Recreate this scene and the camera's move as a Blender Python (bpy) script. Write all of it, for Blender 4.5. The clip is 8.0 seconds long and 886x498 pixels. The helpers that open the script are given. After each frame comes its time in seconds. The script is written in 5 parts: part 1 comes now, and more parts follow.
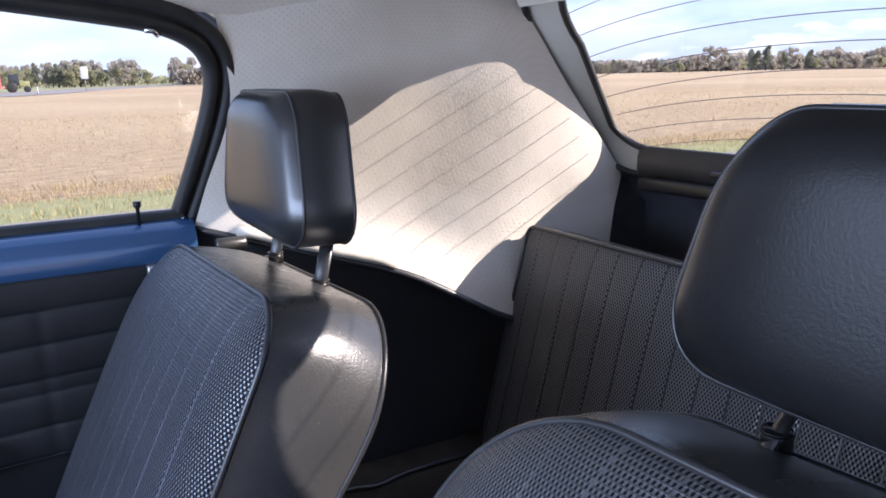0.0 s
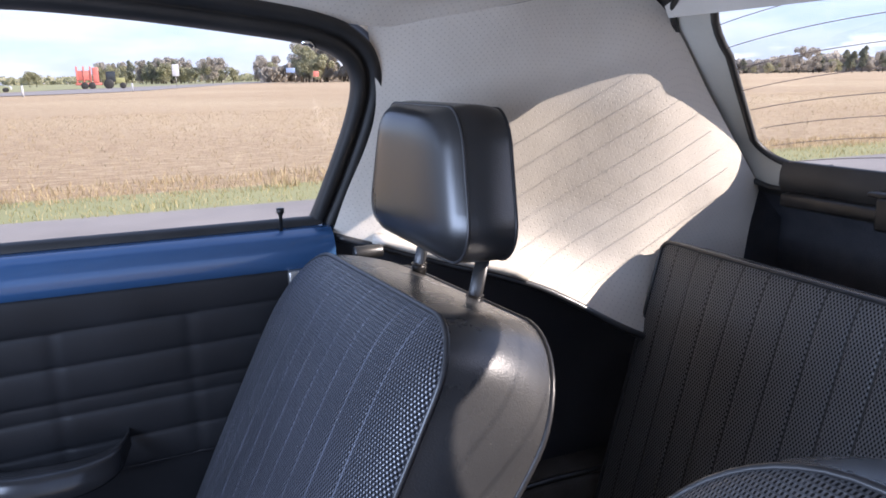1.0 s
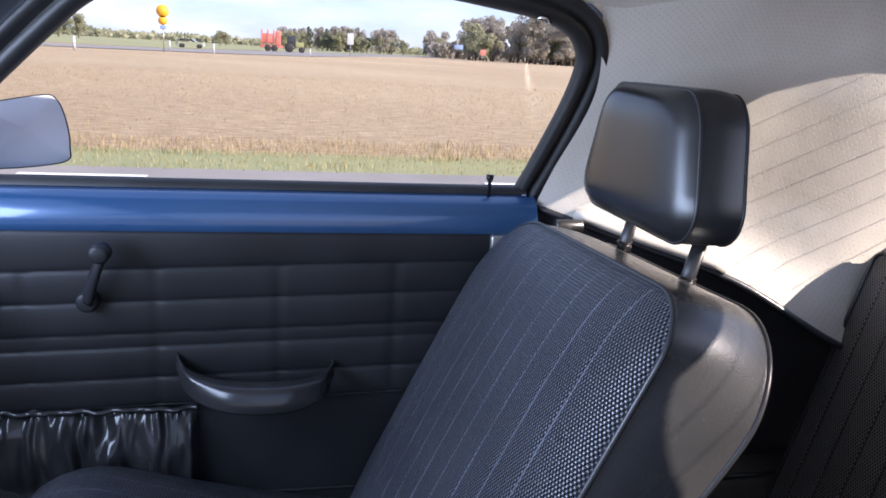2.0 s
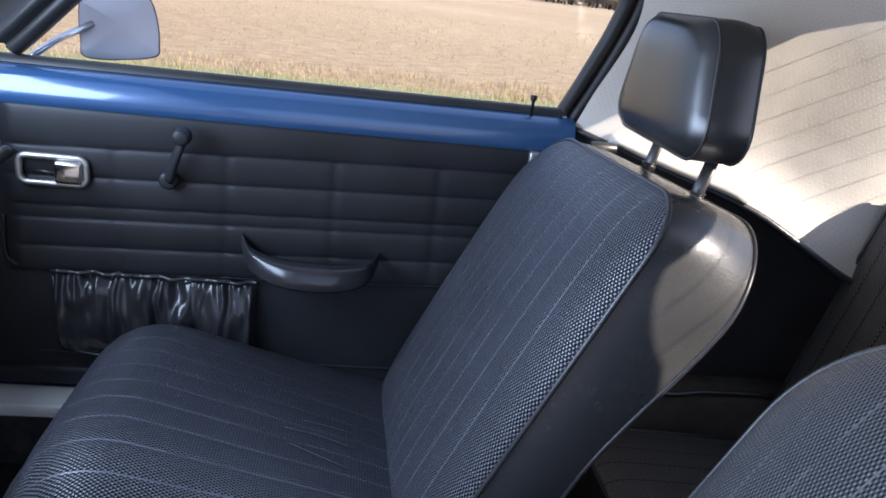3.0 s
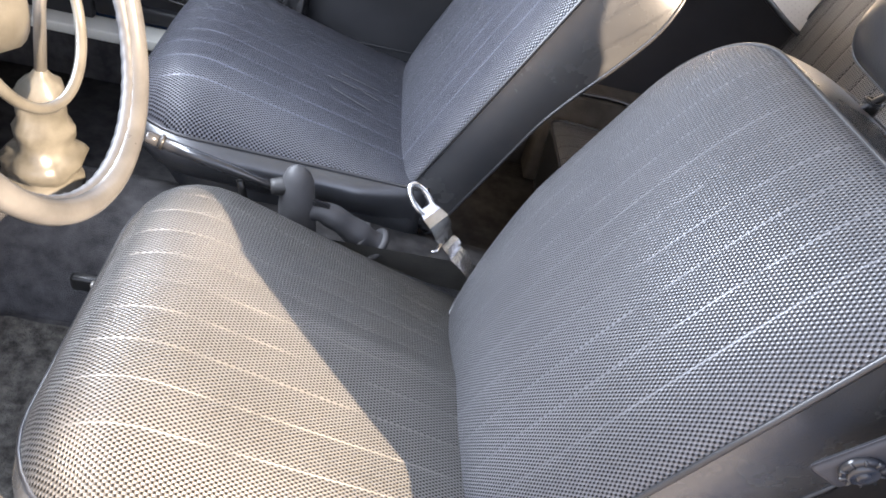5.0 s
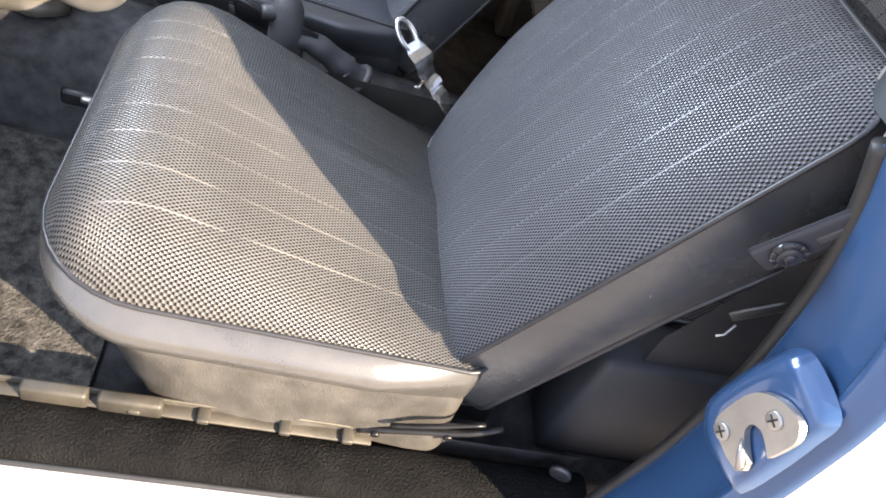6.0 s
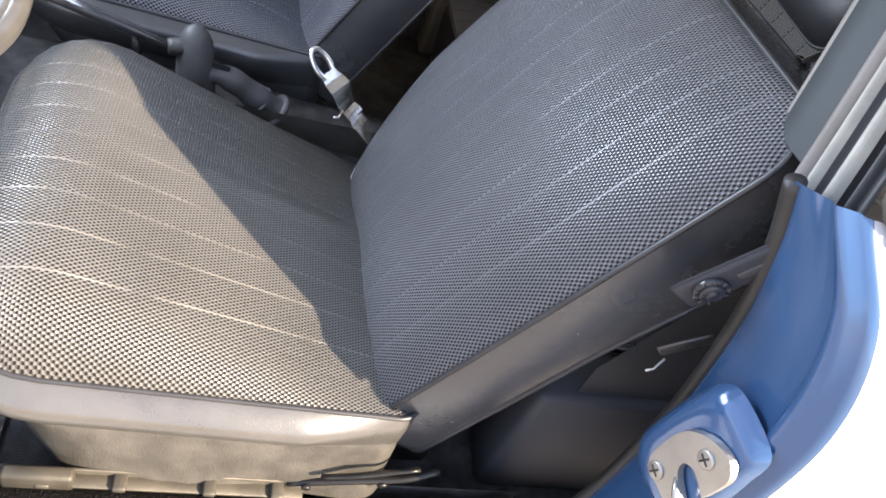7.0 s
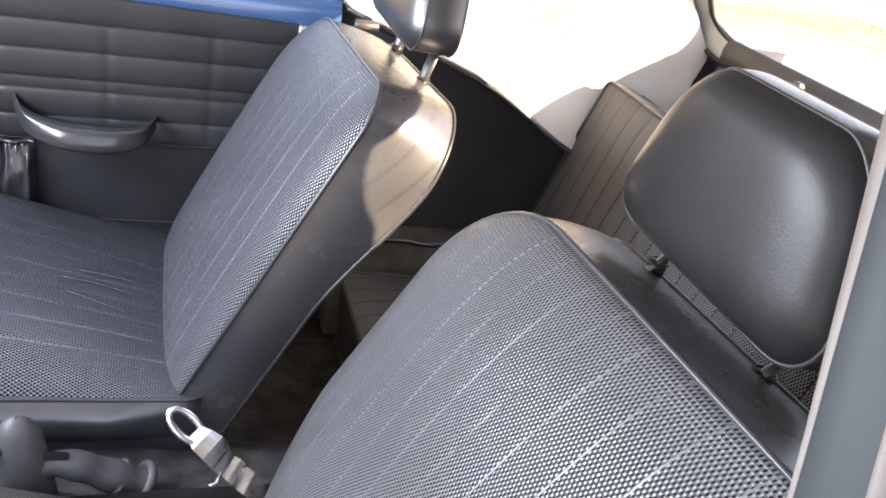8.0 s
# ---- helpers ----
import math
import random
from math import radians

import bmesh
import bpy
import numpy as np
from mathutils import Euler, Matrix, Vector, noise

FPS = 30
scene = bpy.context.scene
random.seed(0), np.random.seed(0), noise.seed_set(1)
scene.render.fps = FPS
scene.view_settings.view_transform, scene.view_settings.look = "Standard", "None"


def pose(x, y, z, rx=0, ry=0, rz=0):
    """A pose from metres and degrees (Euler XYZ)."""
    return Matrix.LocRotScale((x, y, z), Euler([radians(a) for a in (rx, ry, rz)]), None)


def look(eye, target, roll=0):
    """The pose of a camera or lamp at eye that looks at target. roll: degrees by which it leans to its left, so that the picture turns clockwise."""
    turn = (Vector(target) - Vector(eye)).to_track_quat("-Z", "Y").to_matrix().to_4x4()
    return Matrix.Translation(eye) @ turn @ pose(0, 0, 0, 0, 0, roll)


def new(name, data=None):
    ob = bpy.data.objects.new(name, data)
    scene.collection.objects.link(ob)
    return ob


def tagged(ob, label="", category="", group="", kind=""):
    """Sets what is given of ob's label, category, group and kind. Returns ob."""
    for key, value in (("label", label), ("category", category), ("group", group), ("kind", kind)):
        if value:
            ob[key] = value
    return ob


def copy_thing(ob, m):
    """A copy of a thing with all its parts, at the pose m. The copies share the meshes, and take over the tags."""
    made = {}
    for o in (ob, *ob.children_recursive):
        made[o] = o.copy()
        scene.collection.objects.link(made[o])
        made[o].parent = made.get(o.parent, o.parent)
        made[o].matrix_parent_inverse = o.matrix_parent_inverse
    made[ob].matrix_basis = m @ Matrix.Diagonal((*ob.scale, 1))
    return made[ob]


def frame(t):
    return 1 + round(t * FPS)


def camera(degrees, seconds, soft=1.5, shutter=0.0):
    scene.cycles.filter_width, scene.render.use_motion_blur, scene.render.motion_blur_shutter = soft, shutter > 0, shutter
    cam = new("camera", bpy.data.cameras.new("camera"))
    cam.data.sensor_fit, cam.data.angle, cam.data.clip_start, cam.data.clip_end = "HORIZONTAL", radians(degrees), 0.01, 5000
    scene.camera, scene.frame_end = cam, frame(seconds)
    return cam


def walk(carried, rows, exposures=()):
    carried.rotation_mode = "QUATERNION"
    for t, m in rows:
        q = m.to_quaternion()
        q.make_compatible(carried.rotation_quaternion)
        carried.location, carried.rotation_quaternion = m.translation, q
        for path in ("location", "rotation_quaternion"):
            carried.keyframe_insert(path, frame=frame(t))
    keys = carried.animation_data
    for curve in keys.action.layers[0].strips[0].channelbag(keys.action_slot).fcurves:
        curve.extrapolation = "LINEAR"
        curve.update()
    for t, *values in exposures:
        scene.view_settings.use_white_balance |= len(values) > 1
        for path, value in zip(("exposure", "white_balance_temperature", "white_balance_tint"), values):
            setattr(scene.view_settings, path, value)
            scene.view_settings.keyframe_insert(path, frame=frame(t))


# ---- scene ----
cam = camera(60.7, 8.0, soft=1.7)
PATH = [
    (0, (0.01, -0.003, 1.142), (0.954, 1.702, 0.695), -1.4),
    (0.5, (-0.005, 0.038, 1.158), (0.881, 1.774, 0.709), -1.6),
    (1, (-0.068, 0.049, 1.161), (0.703, 1.84, 0.716), -1.0),
    (1.5, (-0.141, 0.048, 1.164), (0.468, 1.898, 0.708), 0.6),
    (2, (-0.163, 0.031, 1.151), (0.245, 1.925, 0.655), 3.3),
    (3.5, (-0.146, -0.198, 1.128), (0.103, 1.625, 0.345), 7.8),
    (4, (-0.142, -0.295, 1.166), (0.109, 1.452, 0.225), 9.5),
    (4.5, (-0.13, -0.376, 1.186), (0.129, 1.285, 0.102), 11.8),
    (5, (-0.144, -0.462, 1.211), (0.135, 1.076, -0.038), 16.7),
    (6.5, (-0.204, -0.595, 1.195), (0.338, 0.693, -0.237), 29.1),
    (7, (-0.169, -0.529, 1.213), (0.443, 0.796, -0.155), 26.6),
    (7.5, (-0.092, -0.413, 1.246), (0.589, 1.046, 0.06), 21.0),
    (8, (-0.058, -0.269, 1.244), (0.623, 1.355, 0.296), 13.7),
]
EXPO = [(0, 2.15, 6150, 25), (2.2, 2.05, 6200, 25), (3.5, 2.8, 6400, 19), (3.8, 3.5, 7050, 20), (5.0, 3.9, 7700, 22), (6.5, 3.3, 7300, 20), (7.2, 3.42, 7500, 21), (8.0, 3.92, 8100, 24)]
walk(cam, [(t, look(eye, target, roll)) for t, eye, target, roll in PATH], EXPO)

# ---- daylight: low spring sun from behind and the driver's side ----
SUN = Vector((1.38, -1.12, 1.0)).normalized()
world = bpy.data.worlds.new("sky")
scene.world = world
world.use_nodes = True
wt = world.node_tree
wt.nodes.clear()
w_out = wt.nodes.new("ShaderNodeOutputWorld")
w_bg = wt.nodes.new("ShaderNodeBackground")
w_sky = wt.nodes.new("ShaderNodeTexSky")
w_sky.sky_type = "NISHITA"
w_sky.sun_disc = False
w_sky.sun_elevation = math.asin(SUN.z)
w_sky.sun_rotation = math.atan2(SUN.x, SUN.y)
w_sky.dust_density = 0.6
w_tc = wt.nodes.new("ShaderNodeTexCoord")
w_map = wt.nodes.new("ShaderNodeMapping")
w_map.inputs["Scale"].default_value = (1.6, 1.6, 7.0)
w_no = wt.nodes.new("ShaderNodeTexNoise")
w_no.inputs["Scale"].default_value = 2.2
w_no.inputs["Detail"].default_value = 7.0
w_no.inputs["Roughness"].default_value = 0.6
w_ra = wt.nodes.new("ShaderNodeValToRGB")
w_ra.color_ramp.elements[0].position = 0.0
w_ra.color_ramp.elements[1].position = 0.40
w_mx = wt.nodes.new("ShaderNodeMix")
w_mx.data_type = "RGBA"
w_cl = wt.nodes.new("ShaderNodeValToRGB")
w_cl.color_ramp.elements[0].position, w_cl.color_ramp.elements[0].color = 0.42, (0.50, 0.78, 1.24, 1)
w_cl.color_ramp.elements[1].position, w_cl.color_ramp.elements[1].color = 0.68, (1.12, 1.26, 1.48, 1)
wt.links.new(w_no.outputs["Fac"], w_cl.inputs["Fac"])
wt.links.new(w_cl.outputs["Color"], w_mx.inputs["B"])
w_fac = wt.nodes.new("ShaderNodeMath")
w_fac.operation = "MULTIPLY"
w_fac.inputs[1].default_value = 0.9
wt.links.new(w_tc.outputs["Generated"], w_map.inputs["Vector"])
wt.links.new(w_map.outputs["Vector"], w_no.inputs["Vector"])
wt.links.new(w_no.outputs["Fac"], w_ra.inputs["Fac"])
wt.links.new(w_ra.outputs["Color"], w_fac.inputs[0])
wt.links.new(w_fac.outputs["Value"], w_mx.inputs["Factor"])
wt.links.new(w_sky.outputs["Color"], w_mx.inputs["A"])
wt.links.new(w_mx.outputs["Result"], w_bg.inputs["Color"])
w_bg.inputs["Strength"].default_value = 0.18
wt.links.new(w_bg.outputs["Background"], w_out.inputs["Surface"])
sun = new("sun", bpy.data.lights.new("sun", "SUN"))
sun.data.energy = 2.25
sun.data.angle = radians(0.53)
sun.data.color = (1.0, 0.925, 0.75)
sun.matrix_world = look(SUN * 50, (0, 0, 0))
# area lamp added at the windscreen to brighten the cabin beyond the sky's light
glow = new("windscreen_fill", bpy.data.lights.new("windscreen_fill", "AREA"))
glow.data.shape = "RECTANGLE"
glow.data.size, glow.data.size_y = 0.95, 0.34
glow.data.energy = 3.9
glow.data.color = (0.60, 0.79, 1.0)
glow.matrix_world = look((-0.84, 0.53, 1.09), (0.3, 0.5, 0.95))

# ---- materials ----


class Nodes:
    """A short hand for node materials."""

    def __init__(self, name):
        self.m = bpy.data.materials.new(name)
        self.m.use_nodes = True
        self.t = self.m.node_tree
        self.bsdf = self.t.nodes["Principled BSDF"]
        self.out = self.t.nodes["Material Output"]

    def node(self, kind, **inputs):
        n = self.t.nodes.new(kind)
        for k, v in inputs.items():
            self.put(n.inputs[k.replace("_", " ")], v)
        return n

    def put(self, socket, v):
        if isinstance(v, bpy.types.NodeSocket):
            self.t.links.new(v, socket)
        elif isinstance(v, (tuple, list)) and len(v) == 3 and socket.type == "RGBA":
            socket.default_value = (*v, 1)
        else:
            socket.default_value = v

    def math(self, op, a, b=0.0, c=0.0):
        n = self.t.nodes.new("ShaderNodeMath")
        n.operation = op
        for i, v in enumerate((a, b, c)):
            self.put(n.inputs[i], v)
        return n.outputs[0]

    def noise(self, vec, scale, detail=4.0, rough=0.55):
        n = self.node("ShaderNodeTexNoise", Scale=scale, Detail=detail, Roughness=rough)
        self.t.links.new(vec, n.inputs["Vector"])
        return n.outputs["Fac"]

    def ramp(self, fac, stops):
        n = self.t.nodes.new("ShaderNodeValToRGB")
        self.t.links.new(fac, n.inputs["Fac"])
        e = n.color_ramp.elements
        while len(e) < len(stops):
            e.new(0.5)
        for el, (p, c) in zip(e, stops):
            el.position, el.color = p, (*c, 1) if isinstance(c, tuple) else (c, c, c, 1)
        return n.outputs["Color"]

    def mix(self, fac, a, b):
        n = self.t.nodes.new("ShaderNodeMix")
        n.data_type = "RGBA"
        self.put(n.inputs["Factor"], fac)
        self.put(n.inputs["A"], (*a, 1) if isinstance(a, tuple) else a)
        self.put(n.inputs["B"], (*b, 1) if isinstance(b, tuple) else b)
        return n.outputs["Result"]

    def bump(self, height, strength, distance):
        n = self.node("ShaderNodeBump", Strength=strength, Distance=distance, Height=height)
        self.t.links.new(n.outputs["Normal"], self.bsdf.inputs["Normal"])
        self.t.links.new(n.outputs["Normal"], self.bsdf.inputs["Coat Normal"])

    def coords(self, which="Object"):
        return self.t.nodes.new("ShaderNodeTexCoord").outputs[which]


def surface(name, a, b, rough=0.5, metal=0.0, big=6.0, fine=220.0, bump=0.15, depth=0.001, rough_var=0.12, coat=0.0, spec=0.5):
    """A surface of two colours that vary in broad stains, with fine grain."""
    k = Nodes(name)
    co = k.coords()
    broad = k.noise(co, big, 5)
    grain = k.noise(co, fine, 3)
    f = k.ramp(broad, [(0.35, 0.0), (0.68, 1.0)])
    f2 = k.math("ADD", k.math("MULTIPLY", f, 0.75), k.math("MULTIPLY", grain, 0.25))
    k.put(k.bsdf.inputs["Base Color"], k.mix(f2, a, b))
    r = k.math("ADD", rough - rough_var / 2, k.math("MULTIPLY", broad, rough_var))
    k.put(k.bsdf.inputs["Roughness"], r)
    k.put(k.bsdf.inputs["Metallic"], metal)
    k.put(k.bsdf.inputs["Specular IOR Level"], spec)
    k.put(k.bsdf.inputs["Coat Weight"], coat)
    k.put(k.bsdf.inputs["Coat Roughness"], 0.06)
    if bump:
        k.bump(grain, bump, depth)
    return k.m


def woven_vinyl(name, cell_u, cell_v, a, b, first, pitch, span, rough=0.34, spec=0.8, mark=1.6, wide=0.0008, deep=0.6, gone=0.2, coat=0.9, relief=0.9):
    """Embossed basket-weave vinyl: staggered raised strands between small pits, in metres of UV. The pits' shade is put
    into colour and gloss.
    """
    k = Nodes(name)
    uv = k.t.nodes.new("ShaderNodeUVMap").outputs["UV"]
    sep = k.node("ShaderNodeSeparateXYZ")
    k.t.links.new(uv, sep.inputs[0])
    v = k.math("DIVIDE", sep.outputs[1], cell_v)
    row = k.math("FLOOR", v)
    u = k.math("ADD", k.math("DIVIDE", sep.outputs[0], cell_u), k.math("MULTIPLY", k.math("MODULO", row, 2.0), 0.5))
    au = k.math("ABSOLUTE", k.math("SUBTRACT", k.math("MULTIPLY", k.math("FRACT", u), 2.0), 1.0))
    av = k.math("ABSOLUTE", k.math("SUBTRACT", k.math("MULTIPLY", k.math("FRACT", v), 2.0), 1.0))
    # mask of pits and row grooves, whose occlusion the colour carries
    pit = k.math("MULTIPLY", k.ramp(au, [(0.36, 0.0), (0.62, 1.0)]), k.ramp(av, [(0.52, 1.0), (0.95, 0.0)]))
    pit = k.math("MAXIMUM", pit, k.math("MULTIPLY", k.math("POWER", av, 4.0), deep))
    # smooth welded channel lines along the weave
    x = k.math("ADD", k.math("DIVIDE", k.math("SUBTRACT", sep.outputs[0], first), pitch), 0.5)
    off = k.math("MULTIPLY", k.math("ABSOLUTE", k.math("SUBTRACT", k.math("FRACT", x), 0.5)), pitch)
    inside = k.math("LESS_THAN", k.math("ABSOLUTE", k.math("SUBTRACT", sep.outputs[0], 2.0)), span)
    line = k.math("MULTIPLY", inside, k.math("LESS_THAN", off, wide))
    co = k.coords()
    line = k.math("MULTIPLY", line, k.ramp(k.noise(co, 14.0, 3), [(0.38, gone), (0.60, 1.0)]))
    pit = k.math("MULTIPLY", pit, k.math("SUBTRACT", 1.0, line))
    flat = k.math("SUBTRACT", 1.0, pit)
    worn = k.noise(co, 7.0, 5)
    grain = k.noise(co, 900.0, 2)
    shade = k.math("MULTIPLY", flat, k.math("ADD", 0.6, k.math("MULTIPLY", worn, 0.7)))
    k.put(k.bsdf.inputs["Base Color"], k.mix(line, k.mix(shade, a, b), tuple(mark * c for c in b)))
    k.put(k.bsdf.inputs["Roughness"], k.math("ADD", rough - 0.08, k.math("MULTIPLY", worn, 0.16)))
    dull = k.math("SUBTRACT", flat, k.math("MULTIPLY", line, 0.45))
    k.put(k.bsdf.inputs["Specular IOR Level"], k.math("MULTIPLY", k.math("ADD", 0.08, k.math("MULTIPLY", dull, 0.92)), spec))
    k.put(k.bsdf.inputs["Coat Weight"], k.math("MULTIPLY", dull, coat))
    k.put(k.bsdf.inputs["Coat Roughness"], 0.42)
    soft = k.noise(co, 16.0, 2)
    hv = k.math("MULTIPLY", k.math("POWER", av, 4.0), 0.35)
    hu = k.math("MULTIPLY", k.math("POWER", au, 4.0), 0.25)
    h = k.math("SUBTRACT", k.math("SUBTRACT", k.math("SUBTRACT", 1.0, pit), hv), hu)
    h = k.math("ADD", k.math("MULTIPLY", h, k.math("SUBTRACT", 1.0, line)), k.math("MULTIPLY", line, 0.9))
    k.bump(k.math("ADD", k.math("ADD", h, k.math("MULTIPLY", grain, 0.10)), k.math("MULTIPLY", soft, 0.3)), relief, 0.0011)
    return k.m


def perforated(name, a, b):
    """Off-white headliner with small pin holes in a staggered grid, in metres of UV."""
    k = Nodes(name)
    uv = k.t.nodes.new("ShaderNodeUVMap").outputs["UV"]
    sep = k.node("ShaderNodeSeparateXYZ")
    k.t.links.new(uv, sep.inputs[0])
    v = k.math("DIVIDE", sep.outputs[1], 0.0075)
    row = k.math("FLOOR", v)
    u = k.math("ADD", k.math("DIVIDE", sep.outputs[0], 0.0095), k.math("MULTIPLY", k.math("MODULO", row, 2.0), 0.5))
    du = k.math("SUBTRACT", k.math("FRACT", u), 0.5)
    dv = k.math("MULTIPLY", k.math("SUBTRACT", k.math("FRACT", v), 0.5), 0.79)
    d = k.math("SQRT", k.math("ADD", k.math("MULTIPLY", du, du), k.math("MULTIPLY", dv, dv)))
    hole = k.ramp(d, [(0.07, 1.0), (0.12, 0.0)])
    co = k.coords()
    stain = k.noise(co, 5.0, 5)
    grain = k.noise(co, 260.0, 3)
    base = k.mix(k.ramp(stain, [(0.35, 0.0), (0.7, 1.0)]), a, b)
    k.put(k.bsdf.inputs["Base Color"], k.mix(k.math("MULTIPLY", hole, 0.28), base, (0.12, 0.10, 0.08)))
    k.put(k.bsdf.inputs["Roughness"], 0.55)
    wrinkle = k.noise(co, 7.0, 3)
    k.bump(k.math("ADD", k.math("MULTIPLY", grain, 0.55), k.math("SUBTRACT", k.math("MULTIPLY", wrinkle, 6.0), hole)), 0.45, 0.0016)
    return k.m


def clear_glass(name, tint=(1, 1, 1), gloss=0.05):
    k = Nodes(name)
    tr = k.node("ShaderNodeBsdfTransparent", Color=tint)
    gl = k.node("ShaderNodeBsdfGlossy", Roughness=0.01)
    fr = k.node("ShaderNodeLayerWeight", Blend=0.5)
    mx = k.t.nodes.new("ShaderNodeMixShader")
    k.put(mx.inputs[0], k.math("ADD", gloss, k.math("MULTIPLY", k.math("POWER", fr.outputs["Facing"], 5.0), 0.6)))
    k.t.links.new(tr.outputs[0], mx.inputs[1])
    k.t.links.new(gl.outputs[0], mx.inputs[2])
    k.t.links.new(mx.outputs[0], k.out.inputs["Surface"])
    return k.m


# blue sky reflection is put into the strands' colour
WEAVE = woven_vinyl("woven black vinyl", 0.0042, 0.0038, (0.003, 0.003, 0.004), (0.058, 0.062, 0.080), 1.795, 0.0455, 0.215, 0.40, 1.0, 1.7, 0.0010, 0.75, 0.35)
# lighter copies of WEAVE; the light on these seats is part of their colour
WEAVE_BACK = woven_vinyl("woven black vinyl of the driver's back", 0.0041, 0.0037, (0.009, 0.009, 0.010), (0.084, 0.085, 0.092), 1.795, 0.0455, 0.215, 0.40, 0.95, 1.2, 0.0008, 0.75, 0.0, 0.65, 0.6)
WEAVE_SUNLIT = woven_vinyl("woven vinyl in its sunlit tone", 0.0042, 0.0038, (0.014, 0.013, 0.012), (0.100, 0.095, 0.086), 1.795, 0.0455, 0.215, 0.40, 0.95, 1.7, 0.0008, 0.6, 0.05)
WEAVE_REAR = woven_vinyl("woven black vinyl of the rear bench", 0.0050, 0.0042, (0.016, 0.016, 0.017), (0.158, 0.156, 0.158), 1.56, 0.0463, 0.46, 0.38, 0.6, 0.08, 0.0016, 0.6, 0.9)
VINYL = surface("black grained vinyl", (0.021, 0.0225, 0.026), (0.038, 0.040, 0.044), 0.31, big=9, fine=620, bump=0.35, depth=0.0007, spec=0.9)
VINYL_HEAD = surface("smooth black headrest vinyl", (0.010, 0.010, 0.011), (0.019, 0.019, 0.020), 0.34, big=6, fine=420, bump=0.25, depth=0.0006, spec=0.22)
VINYL_HEAD_GLOSS = surface("polished black headrest vinyl", (0.012, 0.012, 0.013), (0.021, 0.021, 0.022), 0.29, big=6, fine=420, bump=0.12, depth=0.0005, spec=0.7)
# lighter than VINYL: sun on the seat shells is put into the base colour
VINYL_SHELL = surface("grained vinyl of the seat backs, sun tone", (0.034, 0.035, 0.038), (0.056, 0.056, 0.057), 0.27, big=9, fine=560, bump=0.35, depth=0.0007, rough_var=0.04, spec=0.9)
# black trim lifted towards blue, standing in for lens haze over dark places
BLACK_TRIM = surface("smooth black quarter trim", (0.030, 0.031, 0.036), (0.046, 0.047, 0.054), 0.55, big=5, fine=400, bump=0.15, spec=0.3)
# VINYL lightened for the driver's cushion side, with the sun in its colour
VINYL_SUNLIT = surface("black vinyl in its sunlit tone", (0.048, 0.046, 0.043), (0.080, 0.076, 0.070), 0.28, big=12, fine=480, bump=0.4, depth=0.0008, spec=1.0)
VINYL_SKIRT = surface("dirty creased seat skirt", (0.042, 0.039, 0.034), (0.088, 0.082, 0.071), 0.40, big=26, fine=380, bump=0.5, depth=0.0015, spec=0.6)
CARPET_LOOP = surface("looped floor carpet", (0.012, 0.011, 0.010), (0.105, 0.098, 0.086), 0.9, big=60, fine=230, bump=1.0, depth=0.006, spec=0.15)
SCUFF = surface("scuffed vinyl", (0.05, 0.05, 0.053), (0.10, 0.10, 0.103), 0.5, big=60, fine=500, bump=0.4)
VINYL_SHINY = surface("glossy black vinyl", (0.018, 0.018, 0.019), (0.030, 0.030, 0.032), 0.2, big=14, fine=500, bump=0.08, depth=0.0004)
VINYL_DOOR = surface("matt black door vinyl", (0.0105, 0.011, 0.0125), (0.019, 0.0195, 0.022), 0.45, big=7, fine=500, bump=0.2, depth=0.0004, spec=0.3)
PIPING = surface("black piping", (0.02, 0.02, 0.022), (0.035, 0.035, 0.037), 0.35, big=20, fine=300, bump=0.05)
RUBBER = surface("black rubber", (0.012, 0.012, 0.012), (0.028, 0.027, 0.026), 0.5, big=12, fine=300, bump=0.1)
RUBBER_GREY = surface("sun-bleached grey rubber", (0.22, 0.21, 0.18), (0.40, 0.385, 0.335), 0.6, big=14, fine=260, bump=0.2)
BLUE = surface("blue body paint", (0.025, 0.076, 0.175), (0.034, 0.094, 0.208), 0.24, 0.2, big=4, fine=1500, bump=0.0, coat=0.8)
WHITE = surface("white body paint", (0.41, 0.425, 0.46), (0.46, 0.475, 0.505), 0.3, big=3, fine=900, bump=0.0, coat=0.7)
LINER = perforated("perforated off-white headliner", (0.58, 0.532, 0.462), (0.68, 0.632, 0.560))
TRIM_GREY = surface("blue-grey painted pillar", (0.022, 0.028, 0.030), (0.034, 0.041, 0.044), 0.55, big=6, fine=400, bump=0.1, spec=0.25)
TRIM_PALE = surface("pale grey frame lining", (0.52, 0.52, 0.47), (0.66, 0.65, 0.59), 0.5, big=8, fine=300, bump=0.15)
EDGE_GREY = surface("grey-brown pillar edge", (0.125, 0.110, 0.098), (0.185, 0.165, 0.150), 0.6, big=9, fine=300, bump=0.2)
TAN = surface("tan vinyl roof cover", (0.046, 0.040, 0.032), (0.066, 0.058, 0.047), 0.7, big=9, fine=500, bump=0.35, depth=0.0006)
# carpet of the far side box, its light put into the brown
CARPET_BROWN = surface("brown-black carpet, lit tone", (0.05, 0.045, 0.040), (0.12, 0.108, 0.095), 0.9, big=14, fine=420, bump=0.8, depth=0.003, spec=0.2)
# the same lens haze put into the cargo carpet's colour
CARPET_CARGO = surface("blue-black cargo carpet, haze tone", (0.060, 0.064, 0.078), (0.105, 0.110, 0.128), 0.9, big=14, fine=420, bump=0.8, depth=0.003, spec=0.2)
CARPET = surface("black carpet", (0.022, 0.022, 0.023), (0.075, 0.072, 0.073), 0.95, big=30, fine=520, bump=0.9, depth=0.003, spec=0.15)
